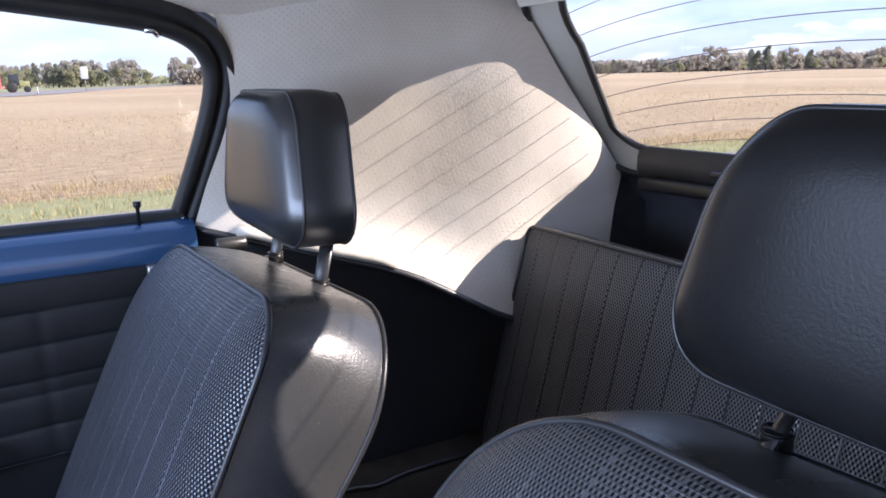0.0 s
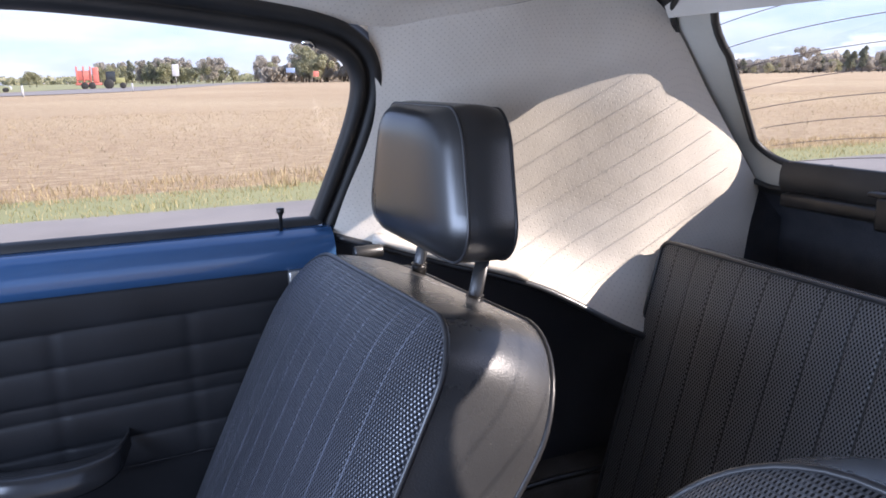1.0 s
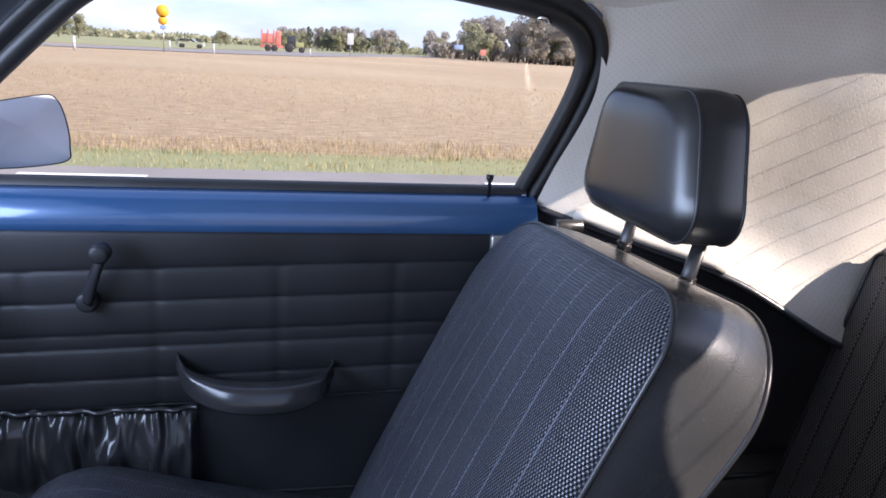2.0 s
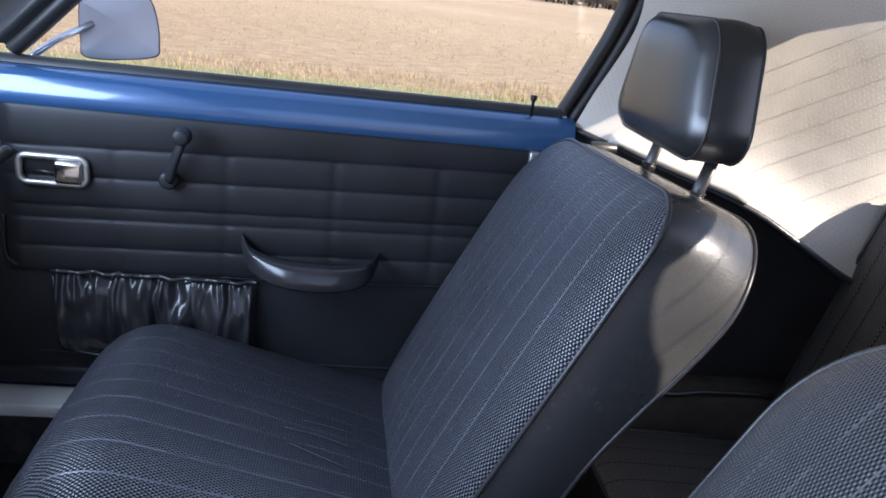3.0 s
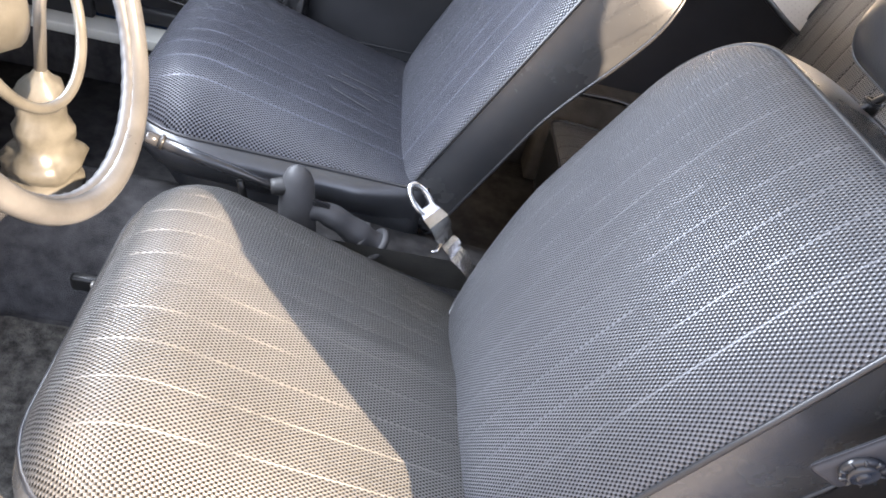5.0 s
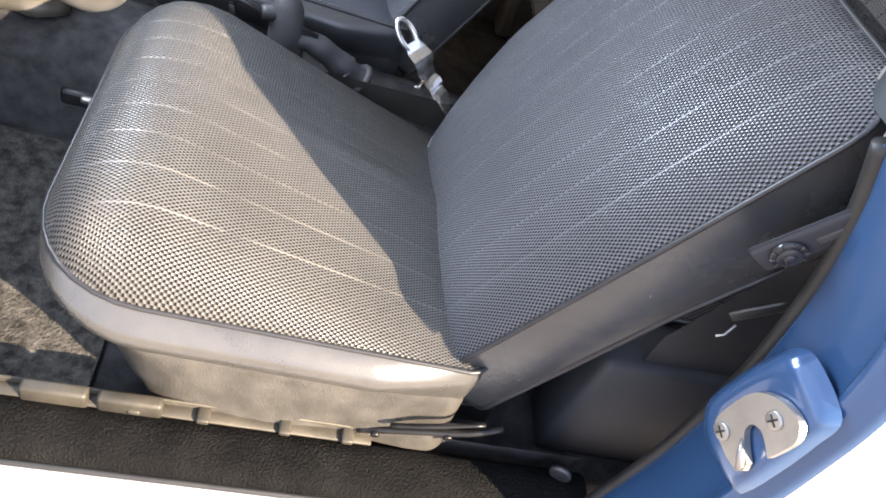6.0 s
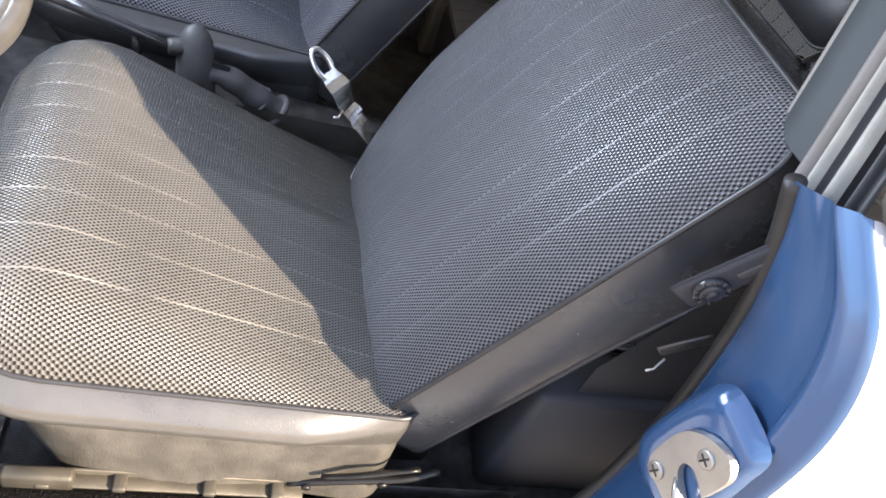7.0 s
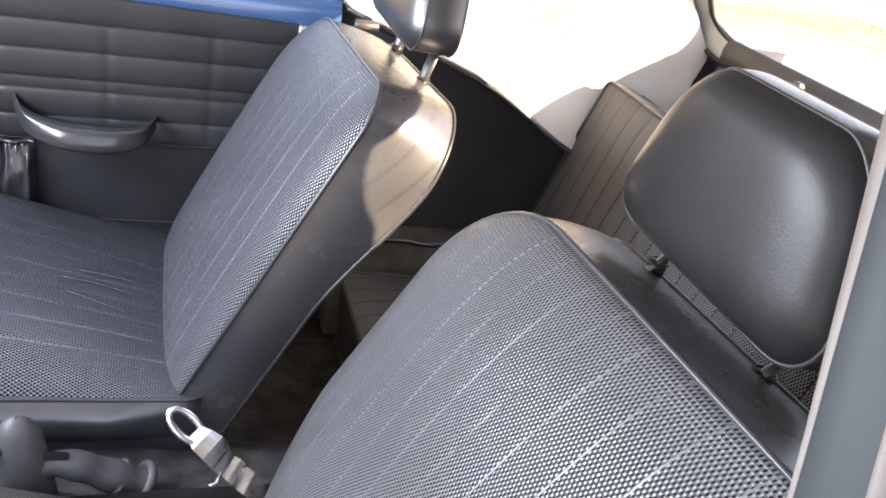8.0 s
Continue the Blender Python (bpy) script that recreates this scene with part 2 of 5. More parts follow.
MAT_RUBBER = surface("pebbled black sill rubber", (0.004, 0.004, 0.004), (0.011, 0.0105, 0.010), 0.40, big=20, fine=330, bump=1.0, depth=0.0045, spec=0.05)
CHROME = surface("chrome", (0.62, 0.62, 0.62), (0.72, 0.72, 0.72), 0.14, 1.0, big=18, fine=300, bump=0.0)
BUCKLE = surface("bright polished buckle steel", (0.80, 0.80, 0.80), (0.90, 0.90, 0.90), 0.18, 1.0, big=40, fine=300, bump=0.0)
STEEL = surface("zinc-plated steel", (0.36, 0.345, 0.32), (0.46, 0.44, 0.41), 0.42, 0.9, big=25, fine=400, bump=0.1)
STEM = surface("dull dark stem steel", (0.07, 0.07, 0.072), (0.12, 0.118, 0.115), 0.36, 0.8, big=25, fine=400, bump=0.1)
OLD_METAL = surface("weathered tan metal strip", (0.030, 0.027, 0.021), (0.085, 0.075, 0.058), 0.55, 0.3, big=18, fine=300, bump=0.3)
CREAM = surface("yellowed ivory plastic", (0.036, 0.033, 0.027), (0.100, 0.093, 0.078), 0.35, big=16, fine=300, bump=0.05)
IVORY_RIM = surface("worn grey-ivory wheel rim", (0.050, 0.048, 0.046), (0.088, 0.085, 0.081), 0.3, big=22, fine=260, bump=0.1)
BLACK_METAL = surface("black enamelled metal", (0.012, 0.012, 0.012), (0.03, 0.028, 0.027), 0.35, 0.4, big=20, fine=300, bump=0.1)
GLASS = clear_glass("window glass")
BOOT = surface("dusty grey rubber", (0.030, 0.030, 0.032), (0.060, 0.060, 0.062), 0.55, big=16, fine=260, bump=0.15)
MIRROR = surface("mirror back, pale grey", (0.60, 0.575, 0.585), (0.66, 0.63, 0.64), 0.4, 0.0, big=4, fine=300, bump=0.0)
WIRE = surface("dark heater wire", (0.22, 0.17, 0.15), (0.28, 0.22, 0.19), 0.6, fine=300, bump=0.0)

# ---- mesh helpers ----


def part(name, bm, material, parent=None, label="", smooth=True):
    """Link a bmesh as one mesh object, under a thing or a part. Takes the world's coordinates, or its thing's where that says so."""
    for f in bm.faces:
        f.smooth = smooth
    me = bpy.data.meshes.new(name)
    bm.to_mesh(me)
    bm.free()
    me.materials.append(material)
    ob = new(name, me)
    if parent:
        ob.parent = parent
    if label:
        ob["label"] = label
    return ob


def thing(name, label, category, place=(0, 0, 0), group="", kind=""):
    ob = new(name)
    ob.empty_display_size = 0.05
    ob.location = place
    return tagged(ob, label, category, group, kind)


def sheet(rows, uvs=None, closed=False, bm=None, flip=False):
    """A skin through rows of points; uvs: the same rows in metres."""
    bm = bm or bmesh.new()
    layer = bm.loops.layers.uv.verify()
    vs = [[bm.verts.new(p) for p in row] for row in rows]
    n = len(rows[0])
    for i in range(len(rows) - 1):
        for j in range(n if closed else n - 1):
            k = (j + 1) % n
            idx = [(i, j), (i, k), (i + 1, k), (i + 1, j)]
            if flip:
                idx.reverse()
            try:
                f = bm.faces.new([vs[a][b] for a, b in idx])
            except ValueError:
                continue
            if uvs:
                for lp, (a, b) in zip(f.loops, idx):
                    lp[layer].uv = uvs[a][b]
    return bm


def tube(path, r, closed=False, n=8, bm=None, squash=1.0):
    """A round bar along a path of points; r may be a list."""
    bm = bm or bmesh.new()
    path = [Vector(p) for p in path]
    m = len(path)
    rings, up = [], None
    for i, p in enumerate(path):
        a = path[(i - 1) % m] if closed or i else p
        b = path[(i + 1) % m] if closed or i < m - 1 else p
        d = (b - a).normalized()
        if up is None:
            up = d.orthogonal().normalized()
        up = (up - d * up.dot(d)).normalized()
        side = d.cross(up)
        rr = r[i] if isinstance(r, (list, tuple)) else r
        rings.append([bm.verts.new(p + (up * math.cos(q) * squash + side * math.sin(q)) * rr) for q in (2 * math.pi * k / n for k in range(n))])
    for i in range(m if closed else m - 1):
        a, b = rings[i], rings[(i + 1) % m]
        for k in range(n):
            bm.faces.new((a[k], a[(k + 1) % n], b[(k + 1) % n], b[k]))
    if not closed:
        bm.faces.new(rings[0][::-1])
        bm.faces.new(rings[-1])
    return bm


def block(x0, x1, y0, y1, z0, z1, bevel=0.004, seg=2, m=None, bm=None):
    """A box with rounded edges."""
    b2 = bmesh.new()
    bmesh.ops.create_cube(b2, size=1)
    bmesh.ops.scale(b2, vec=(x1 - x0, y1 - y0, z1 - z0), verts=b2.verts)
    bmesh.ops.translate(b2, vec=((x0 + x1) / 2, (y0 + y1) / 2, (z0 + z1) / 2), verts=b2.verts)
    if bevel:
        bmesh.ops.bevel(b2, geom=b2.edges[:], offset=bevel, segments=seg, affect="EDGES", profile=0.5)
    if m is not None:
        bmesh.ops.transform(b2, matrix=m, verts=b2.verts)
    if bm is None:
        return b2
    me = bpy.data.meshes.new("t")
    b2.to_mesh(me)
    b2.free()
    bm.from_mesh(me)
    bpy.data.meshes.remove(me)
    return bm


def disc(centre, axis, r, depth, n=24, bevel=0.0, bm=None):
    """A short round bar with closed, bevelled ends."""
    axis = Vector(axis).normalized()
    c = Vector(centre)
    b = bevel
    return tube([c - axis * depth / 2, c - axis * (depth / 2 - b * 0.3), c - axis * (depth / 2 - b), c + axis * (depth / 2 - b), c + axis * (depth / 2 - b * 0.3), c + axis * depth / 2] if b else [c - axis * depth / 2, c + axis * depth / 2],
                [r - b, r - b * 0.3, r, r, r - b * 0.3, r - b] if b else r, n=n, bm=bm)


def curve(points, n, closed=False):
    """A smooth line of n steps a span through the points."""
    P = [Vector(p) for p in points]
    m = len(P)
    out = []
    for i in range(m if closed else m - 1):
        if closed:
            a, b, c, d = P[(i - 1) % m], P[i], P[(i + 1) % m], P[(i + 2) % m]
        else:
            b, c = P[i], P[i + 1]
            a = P[i - 1] if i else b * 2 - c
            d = P[i + 2] if i + 2 < m else c * 2 - b
        for k in range(n):
            t = k / n
            out.append(0.5 * ((2 * b) + (c - a) * t + (2 * a - 5 * b + 4 * c - d) * t * t + (3 * b - a - 3 * c + d) * t ** 3))
    if not closed:
        out.append(P[-1])
    return out


def skin(controls, nu, nv):
    """A smooth sheet through a few rows of control points, with UV in metres."""
    rows = [curve(r, nu) for r in controls]
    cols = [curve([r[j] for r in rows], nv) for j in range(len(rows[0]))]
    pts = [[c[i] for c in cols] for i in range(len(cols[0]))]
    uvs = []
    for i, r in enumerate(pts):
        u, line = 0.0, []
        for j, p in enumerate(r):
            if j:
                u += (pts[len(pts) // 2][j] - pts[len(pts) // 2][j - 1]).length
            line.append(u)
        uvs.append(line)
    v = 0.0
    out = []
    for i in range(len(pts)):
        if i:
            v += (pts[i][len(pts[0]) // 2] - pts[i - 1][len(pts[0]) // 2]).length
        out.append([(u, v) for u in uvs[i]])
    return pts, out


MID = 0.53  # the car's middle line


def mirror_y(p):
    return (p[0], 2 * MID - p[1], p[2])

# ---- the car's shell ----
car = thing("car_body", "blue and white two-door car with pale headliner, standing on the road", "car", (0.3, MID, 0))
CAR_INV = Matrix.Translation((-0.3, -MID, 0))


def car_part(name, bm, material, label="", smooth=True, parent=None):
    ob = part(name, bm, material, parent or car, label, smooth)
    if not parent:
        ob.matrix_parent_inverse = CAR_INV
    return ob


def near(p):
    """The mirrored point on the near side, whose roof edge stands a little higher."""
    return (p[0], 2 * MID - p[1], p[2] + 0.035 * min(1, max(0, (p[2] - 1.05) / 0.15)))


# side panels behind the doors: rows from the lower edge to the upper one
SAIL = [
    [(0.226, 1.165, 0.925), (0.38, 1.105, 0.878), (0.524, 1.045, 0.834), (0.676, 1.000, 0.750), (0.77, 0.995, 0.72), (0.90, 1.015, 0.72)],
    [(0.244, 1.146, 0.985), (0.40, 1.105, 0.955), (0.550, 1.075, 0.915), (0.690, 1.030, 0.868), (0.80, 1.026, 0.868), (0.925, 1.018, 0.885)],
    [(0.277, 1.086, 1.110), (0.42, 1.050, 1.110), (0.560, 1.030, 1.090), (0.700, 1.005, 1.040), (0.80, 1.005, 1.000), (0.935, 1.018, 0.930)],
    [(0.256, 1.039, 1.230), (0.42, 0.990, 1.250), (0.530, 0.965, 1.268), (0.650, 0.950, 1.262), (0.80, 0.985, 1.115), (0.948, 1.022, 0.966)],
]
for side in (0, 1):
    ctl = [[near((p[0] + (0.085 + 0.024 * (i == 3)) * (j == 0), *p[1:])) if side else p for j, p in enumerate(row)] for i, row in enumerate(SAIL)]
    pts, uvs = skin(ctl, 10, 9)
    b = sheet(pts, uvs, flip=bool(side))
    car_part("side_panel_lining", b, LINER, "off-white perforated vinyl side panel, wrinkled")
    # dark quarter wall below the lining
    top = [Vector(p) + Vector((0, -0.012 if side else 0.012, 0.002)) for p in curve(ctl[0], 6)]
    low = [Vector((p.x, (-0.045 if side else 1.105), 0.55)) for p in top]
    bot = [Vector((p.x, (-0.045 if side else 1.105), 0.22)) for p in top]
    mid1 = [a.lerp(c, 0.35) + Vector((0, 0.02 if not side else -0.02, 0)) for a, c in zip(top, low)]
    car_part("quarter_wall", sheet([top, mid1, low, bot]), BLACK_TRIM, "black quarter trim")
    edge = [Vector(p) for p in curve(ctl[0], 8)]
    car_part("edge_bead", tube(edge, 0.006, n=8), VINYL)
    inward = Vector((0, 0.006 if side else -0.006, 0.013))
    car_part("ledge_roll", tube([p + inward for p in edge[3:len(edge) * 2 // 5]], 0.0085, n=10), LINER, "off-white padded ledge")

# roof lining, from one rail across to the other
rail = [(-0.52, 1.05, 1.19), (-0.25, 1.034, 1.270), (0.05, 1.030, 1.255), (0.280, 1.034, 1.226), (0.42, 0.990, 1.250), (0.530, 0.965, 1.268), (0.650, 0.950, 1.262)]
cross = []
for k, (lift, pull) in enumerate(((0.0, 1.0), (0.030, 0.93), (0.048, 0.80), (0.060, 0.45), (0.064, 0.0), (0.060, -0.45), (0.048, -0.80), (0.030, -0.93), (0.0, -1.0))):
    cross.append([(x, MID + (y - MID) * pull, z + lift + (0.035 * -pull if pull < 0 else 0)) for x, y, z in rail])
pts, uvs = skin(cross, 8, 8)
roof_lining = part("headliner", sheet(pts, uvs, flip=True), LINER)
tagged(roof_lining, "off-white perforated vinyl headliner", "headliner", kind="structure")
# added strip, mostly unseen: closes the lining at the rear window and trims the sun
edge_r = [r[-1] for r in pts]
car_part("head_strip", sheet([[p + Vector((-0.03, 0, 0.004)) for p in edge_r], [p + Vector((0.012, 0, 0.002)) for p in edge_r], [Vector((0.672, MID + (p.y - MID) * 0.99, min(p.z, 1.236))) for p in edge_r]]), LINER, "added lining strip at the rear window's head")
# outer roof skin, a few centimetres above
pts2 = [[p + Vector((0, 0, 0.035)) for p in r] for r in pts]
car_part("roof", sheet(pts2), TAN, "tan vinyl roof cover")
# outside of the side panels
ctl = []
for i, row in enumerate(SAIL):
    ctl.append([(p[0] + (0.105 if j == 0 else 0.02), p[1] + (0.06 if i else 0.13), max(p[2], 0.86 if i == 0 else 0) + (0.03 if i == 3 else 0)) for j, p in enumerate(row)])
far_pts, uvs = skin(ctl, 8, 6)
car_part("roof_quarter", sheet(far_pts, uvs), TAN, "tan vinyl roof quarter")


def quarter_at(x, k):
    """A point of the near roof quarter: x along the car, k from the hem up to the rail."""
    back = max(0.0, (x - 0.292) / 0.655)
    up = k * (1 - 0.9 * back * back)
    return Vector((x + 0.075 * k * (1 - back), -0.187 + 0.012 * min(1, k / 0.1) + 0.165 * up, 0.951 + 0.312 * up))


qx = [0.292, 0.295, 0.302, 0.317] + list(np.linspace(0.335, 0.95, 22))
qk = [0.0, 0.02, 0.05, 0.1] + list(np.linspace(0.16, 1.0, 14))
rows = []
for k_ in qk:
    cut = 0.018 * max(0.0, 1 - k_ / 0.05) ** 2
    rows.append([quarter_at(max(x, 0.292 + cut), k_) for x in qx])
quarter = car_part("roof_quarter", sheet(rows), TAN, "tan vinyl roof quarter with a stitched hem")
hem = [r[0] for r in rows][::-1] + [quarter_at(x, 0.0) for x in qx if x > 0.311]
car_part("hem", tube(hem, 0.0042, n=8), TAN, parent=quarter)
for i_ in range(22):
    a_, c_ = quarter_at(0.314 + i_ * 0.0095, 0.028), quarter_at(0.3195 + i_ * 0.0095, 0.028)
    out_ = Vector((0, -0.0016, 0))
    car_part("stitch", tube([a_ + out_, a_.lerp(c_, 0.5) + out_ * 1.6, c_ + out_], [0.0007, 0.0012, 0.0007], n=5), TRIM_PALE, parent=quarter)

# ---- rear window: leaning forward, rounded, with a rubber bead and heater wires ----
RW0, RW1 = Vector((0.955, MID, 0.962)), Vector((0.645, MID, 1.285))
rw_up = (RW1 - RW0).normalized()
rw_len = (RW1 - RW0).length
rw_n = Vector((rw_up.z, 0, -rw_up.x))


def rw(y, s, d=0.0):
    return RW0 + rw_up * s + rw_n * d + Vector((0, y, 0))


def rw_loop(inset, bottom, r, d=0.0, n=10, extra=0.090):
    """A rounded loop on the rear window's plane."""
    out = []
    hb, ht = 0.503 - inset, 0.436 - inset
    s0, s1 = bottom, rw_len - inset * 0.5
    rt = r + extra
    for (cy, cs, a0, q) in ((hb - r, s0 + r, -90, r), (ht - rt, s1 - rt, 0, rt), (-ht + rt, s1 - rt, 90, rt), (-hb + r, s0 + r, 180, r)):
        for k in range(n + 1):
            a = radians(a0 + 90 * k / n)
            out.append(rw(cy + q * math.cos(a), cs + q * math.sin(a), d))
    return out


rear_window = thing("rear_window", "slanting heated rear window with pale lining and black rubber seal", "window", (0.9, MID, 0.96), kind="structure")
RW_INV = Matrix.Translation((-0.9, -MID, -0.96))


def rw_part(name, bm, material, label="", smooth=True):
    ob = part(name, bm, material, rear_window, label, smooth)
    ob.matrix_parent_inverse = RW_INV
    return ob


l0, l1, l2, l3 = rw_loop(-0.062, -0.02, 0.07, 0.022, extra=0.0), rw_loop(-0.022, 0.0, 0.06, -0.008), rw_loop(-0.010, 0.014, 0.06, 0.0), rw_loop(0.036, 0.048, 0.055, 0.022)
rw_part("seal", sheet([l0, l1, l2], closed=True), RUBBER, "black rubber hatch seal")
rw_part("window_frame", sheet([l2, [a.lerp(c, 0.5) + rw_n * -0.004 for a, c in zip(l2, l3)], l3], closed=True), TRIM_PALE, "pale grey window surround")
rw_part("bead", tube(l3, 0.006, closed=True), RUBBER)
rw_part("inner_seal", tube([p + rw_n * -0.005 for p in l2], 0.005, closed=True), RUBBER)
g = bmesh.new()
g.faces.new([g.verts.new(p) for p in rw_loop(0.037, 0.049, 0.055, 0.023)])
pane = rw_part("pane", g, GLASS, "clear glass pane", smooth=False)
pane.visible_shadow = False
for k in range(9):
    s = 0.075 + k * 0.040
    half_w = 0.435 - 0.0008 * k * k
    rw_part("heater_wire", tube([rw(y, s + 0.050 * (1 - (y / 0.42) ** 2) - 0.02, 0.021) for y in np.linspace(-half_w, half_w, 25)], 0.0006, n=5), WIRE)
# dark lower rail and latch below the glass
rw_part("lower_rail", sheet([[rw(y, s_, d_) for y in np.linspace(-0.43, 0.43, 31)] for s_, d_ in ((-0.01, 0.02), (-0.004, -0.006), (0.010, -0.014), (0.034, -0.010), (0.048, 0.004), (0.056, 0.020))]), RUBBER, "black lower rail of the hatch")
rw_part("latch", block(0.888, 0.914, 0.714, 0.760, 0.940, 0.988, 0.006, 3), BLACK_METAL, "black hatch latch")
rw_part("latch_plate", block(0.890, 0.912, 0.690, 0.775, 0.986, 0.994, 0.003, 2), BLACK_METAL, "black pressed latch plate")
rw_part("latch_button", disc((0.896, 0.712, 1.005), (1, 0, -0.3), 0.009, 0.016, bevel=0.003), STEM, "small dark metal button")

# cargo space behind the bench
cargo = bmesh.new()
for y in (1.045, 2 * MID - 1.045):
    sheet([[(0.70, y, 0.45), (1.15, y, 0.45)], [(0.70, y, 0.93), (1.15, y, 0.93)], [(0.93, y, 0.99), (1.15, y, 0.99)]], bm=cargo)
sheet([[(1.02, 0.0, 0.45), (1.02, 1.06, 0.45)], [(1.03, 0.0, 0.90), (1.03, 1.06, 0.90)], [(0.985, 0.0, 0.945), (0.985, 1.06, 0.945)], [(0.962, 0.0, 0.962), (0.962, 1.06, 0.962)]], bm=cargo)
car_part("cargo_wall", cargo, CARPET_CARGO, "black cargo trim")
car_part("tail_panel", block(1.05, 1.15, -0.02, 1.08, 0.60, 0.95, 0.02), WHITE)
sill_r = bmesh.new()
block(0.915, 1.0, MID - 0.42, MID + 0.42, 0.945, 0.968, 0.006, bm=sill_r)
car_part("hatch_sill", sill_r, BLACK_METAL, "black hatch sill")

# ---- floor, tunnel, front ----
floor_car = part("floor", block(-1.25, 1.15, -0.10, 1.16, 0.20, 0.25, 0.0), CARPET)
tagged(floor_car, "black carpeted car floor", "floor", kind="structure")
tun = []
for x in (-1.2, -0.6, -0.1, 0.25):
    h = 0.385 if x < 0.2 else 0.34
    tun.append([(x, MID - 0.155, 0.25), (x, MID - 0.125, 0.31), (x, MID - 0.10, h - 0.02), (x, MID - 0.06, h), (x, MID, h + 0.005), (x, MID + 0.06, h), (x, MID + 0.10, h - 0.02), (x, MID + 0.125, 0.31), (x, MID + 0.155, 0.25)])
car_part("tunnel", sheet(tun), CARPET, "carpeted transmission tunnel")
fw = bmesh.new()
sheet([[(-1.22, -0.1, 0.2), (-1.22, 1.16, 0.2)], [(-1.22, -0.1, 0.72), (-1.22, 1.16, 0.72)]], bm=fw)
car_part("bulkhead", fw, CARPET)
car_part("cowl", block(-1.3, -1.18, -0.14, 1.2, 0.70, 0.90, 0.03), BLUE)

# ---- near side: sill, door opening and pillar ----
SEAL_Y = [(0.262, -0.125, 0.935), (0.290, -0.132, 0.868), (0.318, -0.138, 0.770), (0.335, -0.145, 0.640), (0.334, -0.152, 0.500), (0.322, -0.156, 0.395), (0.303, -0.160, 0.300), (0.285, -0.160, 0.215)]
seal_line = curve(SEAL_Y, 8)
car_part("door_seal", tube(seal_line, 0.009, n=10), RUBBER, "black rubber door seal")
# blue jamb: from the seal out to the body's edge
JO = [(0.284, -0.172, 0.951), (0.316, -0.228, 0.883), (0.333, -0.260, 0.790), (0.338, -0.269, 0.660), (0.331, -0.274, 0.520), (0.316, -0.274, 0.400), (0.300, -0.268, 0.300), (0.290, -0.260, 0.215)]
jo = curve(JO, 8)
ji = seal_line[:len(jo)]
rows = []
for k in range(13):
    f = (0, 0.08, 0.2, 0.35, 0.5, 0.62, 0.72, 0.79, 0.84, 0.88, 0.92, 0.96, 1.0)[k]
    bulge = (0.000, 0.005, 0.006, 0.007, 0.007, 0.007, 0.008, 0.011, 0.015, 0.014, 0.009, 0.004, 0.0)[k]
    rows.append([a.lerp(c, f) + Vector((-bulge, 0, 0)) for a, c in zip(ji, jo)])
rows.append([p + Vector((0.004, -0.004, 0)) for p in jo])
rows.append([p + Vector((0.010, -0.005, 0)) for p in jo])
jamb = car_part("door_jamb", sheet(rows), BLUE, "glossy blue painted door jamb")
outer = [[p + Vector((0.0102, -0.0052, 0)) for p in jo], [p + Vector((0.08, -0.013, 0)) for p in jo], [p + Vector((0.8, -0.010, 0)) for p in jo]]
car_part("rear_wing", sheet(outer), WHITE, "white painted rear wing")
# top of the wing under the vinyl roof
snap = car_part("snap_fastener", disc((0.322, -0.192, 0.942), (0.05, -1, 0.2), 0.0075, 0.006, bevel=0.002), CHROME, "round press-stud")
car_part("snap_rim", tube([Vector((0.322, -0.191, 0.942)) + Vector((0.010 * math.cos(a), 0, 0.010 * math.sin(a))) for a in np.linspace(0, 2 * math.pi, 18, endpoint=False)], 0.0018, closed=True, n=6), STEEL, parent=snap)
# striker plate on the jamb
ST_C = Vector((0.2905, -0.231, 0.670))
st_a, st_b = Vector((0.097, -0.306, 0.947)), Vector((0.246, -0.914, -0.321))
st_n = Vector((-0.964, -0.264, 0.014))


def on_jamb(a, b, d=0.0):
    return ST_C + st_a * a + st_b * b + st_n * d


pad = curve([(-0.066, -0.030, 0), (-0.080, 0.005, 0), (-0.062, 0.062, 0), (-0.045, 0.066, 0), (0.0, 0.050, 0), (0.045, 0.030, 0), (0.077, 0.010, 0), (0.072, -0.040, 0), (0.055, -0.055, 0), (0.020, -0.054, 0), (-0.025, -0.045, 0)], 5, True)


def pad_ring(k, d):
    return [on_jamb(p.x * k * 0.88, p.y * k * (0.74 if p.y > 0 else 0.9), d - 0.006) for p in pad]


b = sheet([pad_ring(1.22, -0.016), pad_ring(1.12, -0.007), pad_ring(1.02, -0.002), pad_ring(0.93, 0.0), pad_ring(0.86, 0.0008), pad_ring(0.74, 0.0)], closed=True)
b.faces.new(list(b.verts)[-len(pad):])
striker = car_part("striker_pad", b, BLUE, "raised blue pressed pad")
outline = curve([(-0.046, -0.006, 0), (-0.030, -0.018, 0), (0.016, -0.029, 0), (0.046, -0.017, 0), (0.060, 0.005, 0), (0.052, 0.021, 0), (0.032, 0.028, 0)], 4) + curve([(0.013, 0.032, 0), (0.015, 0.018, 0), (0.014, 0.006, 0), (0.005, -0.001, 0), (-0.006, 0.004, 0), (-0.011, 0.018, 0), (-0.014, 0.034, 0)], 3) + curve([(-0.022, 0.040, 0), (-0.032, 0.037, 0), (-0.039, 0.024, 0)], 3)
b = bmesh.new()
low_, high_ = [], []
for p in outline:
    low_.append(b.verts.new(on_jamb(p.x, p.y, -0.004)))
    high_.append(b.verts.new(on_jamb(p.x * 0.985, p.y * 0.985, 0.004)))
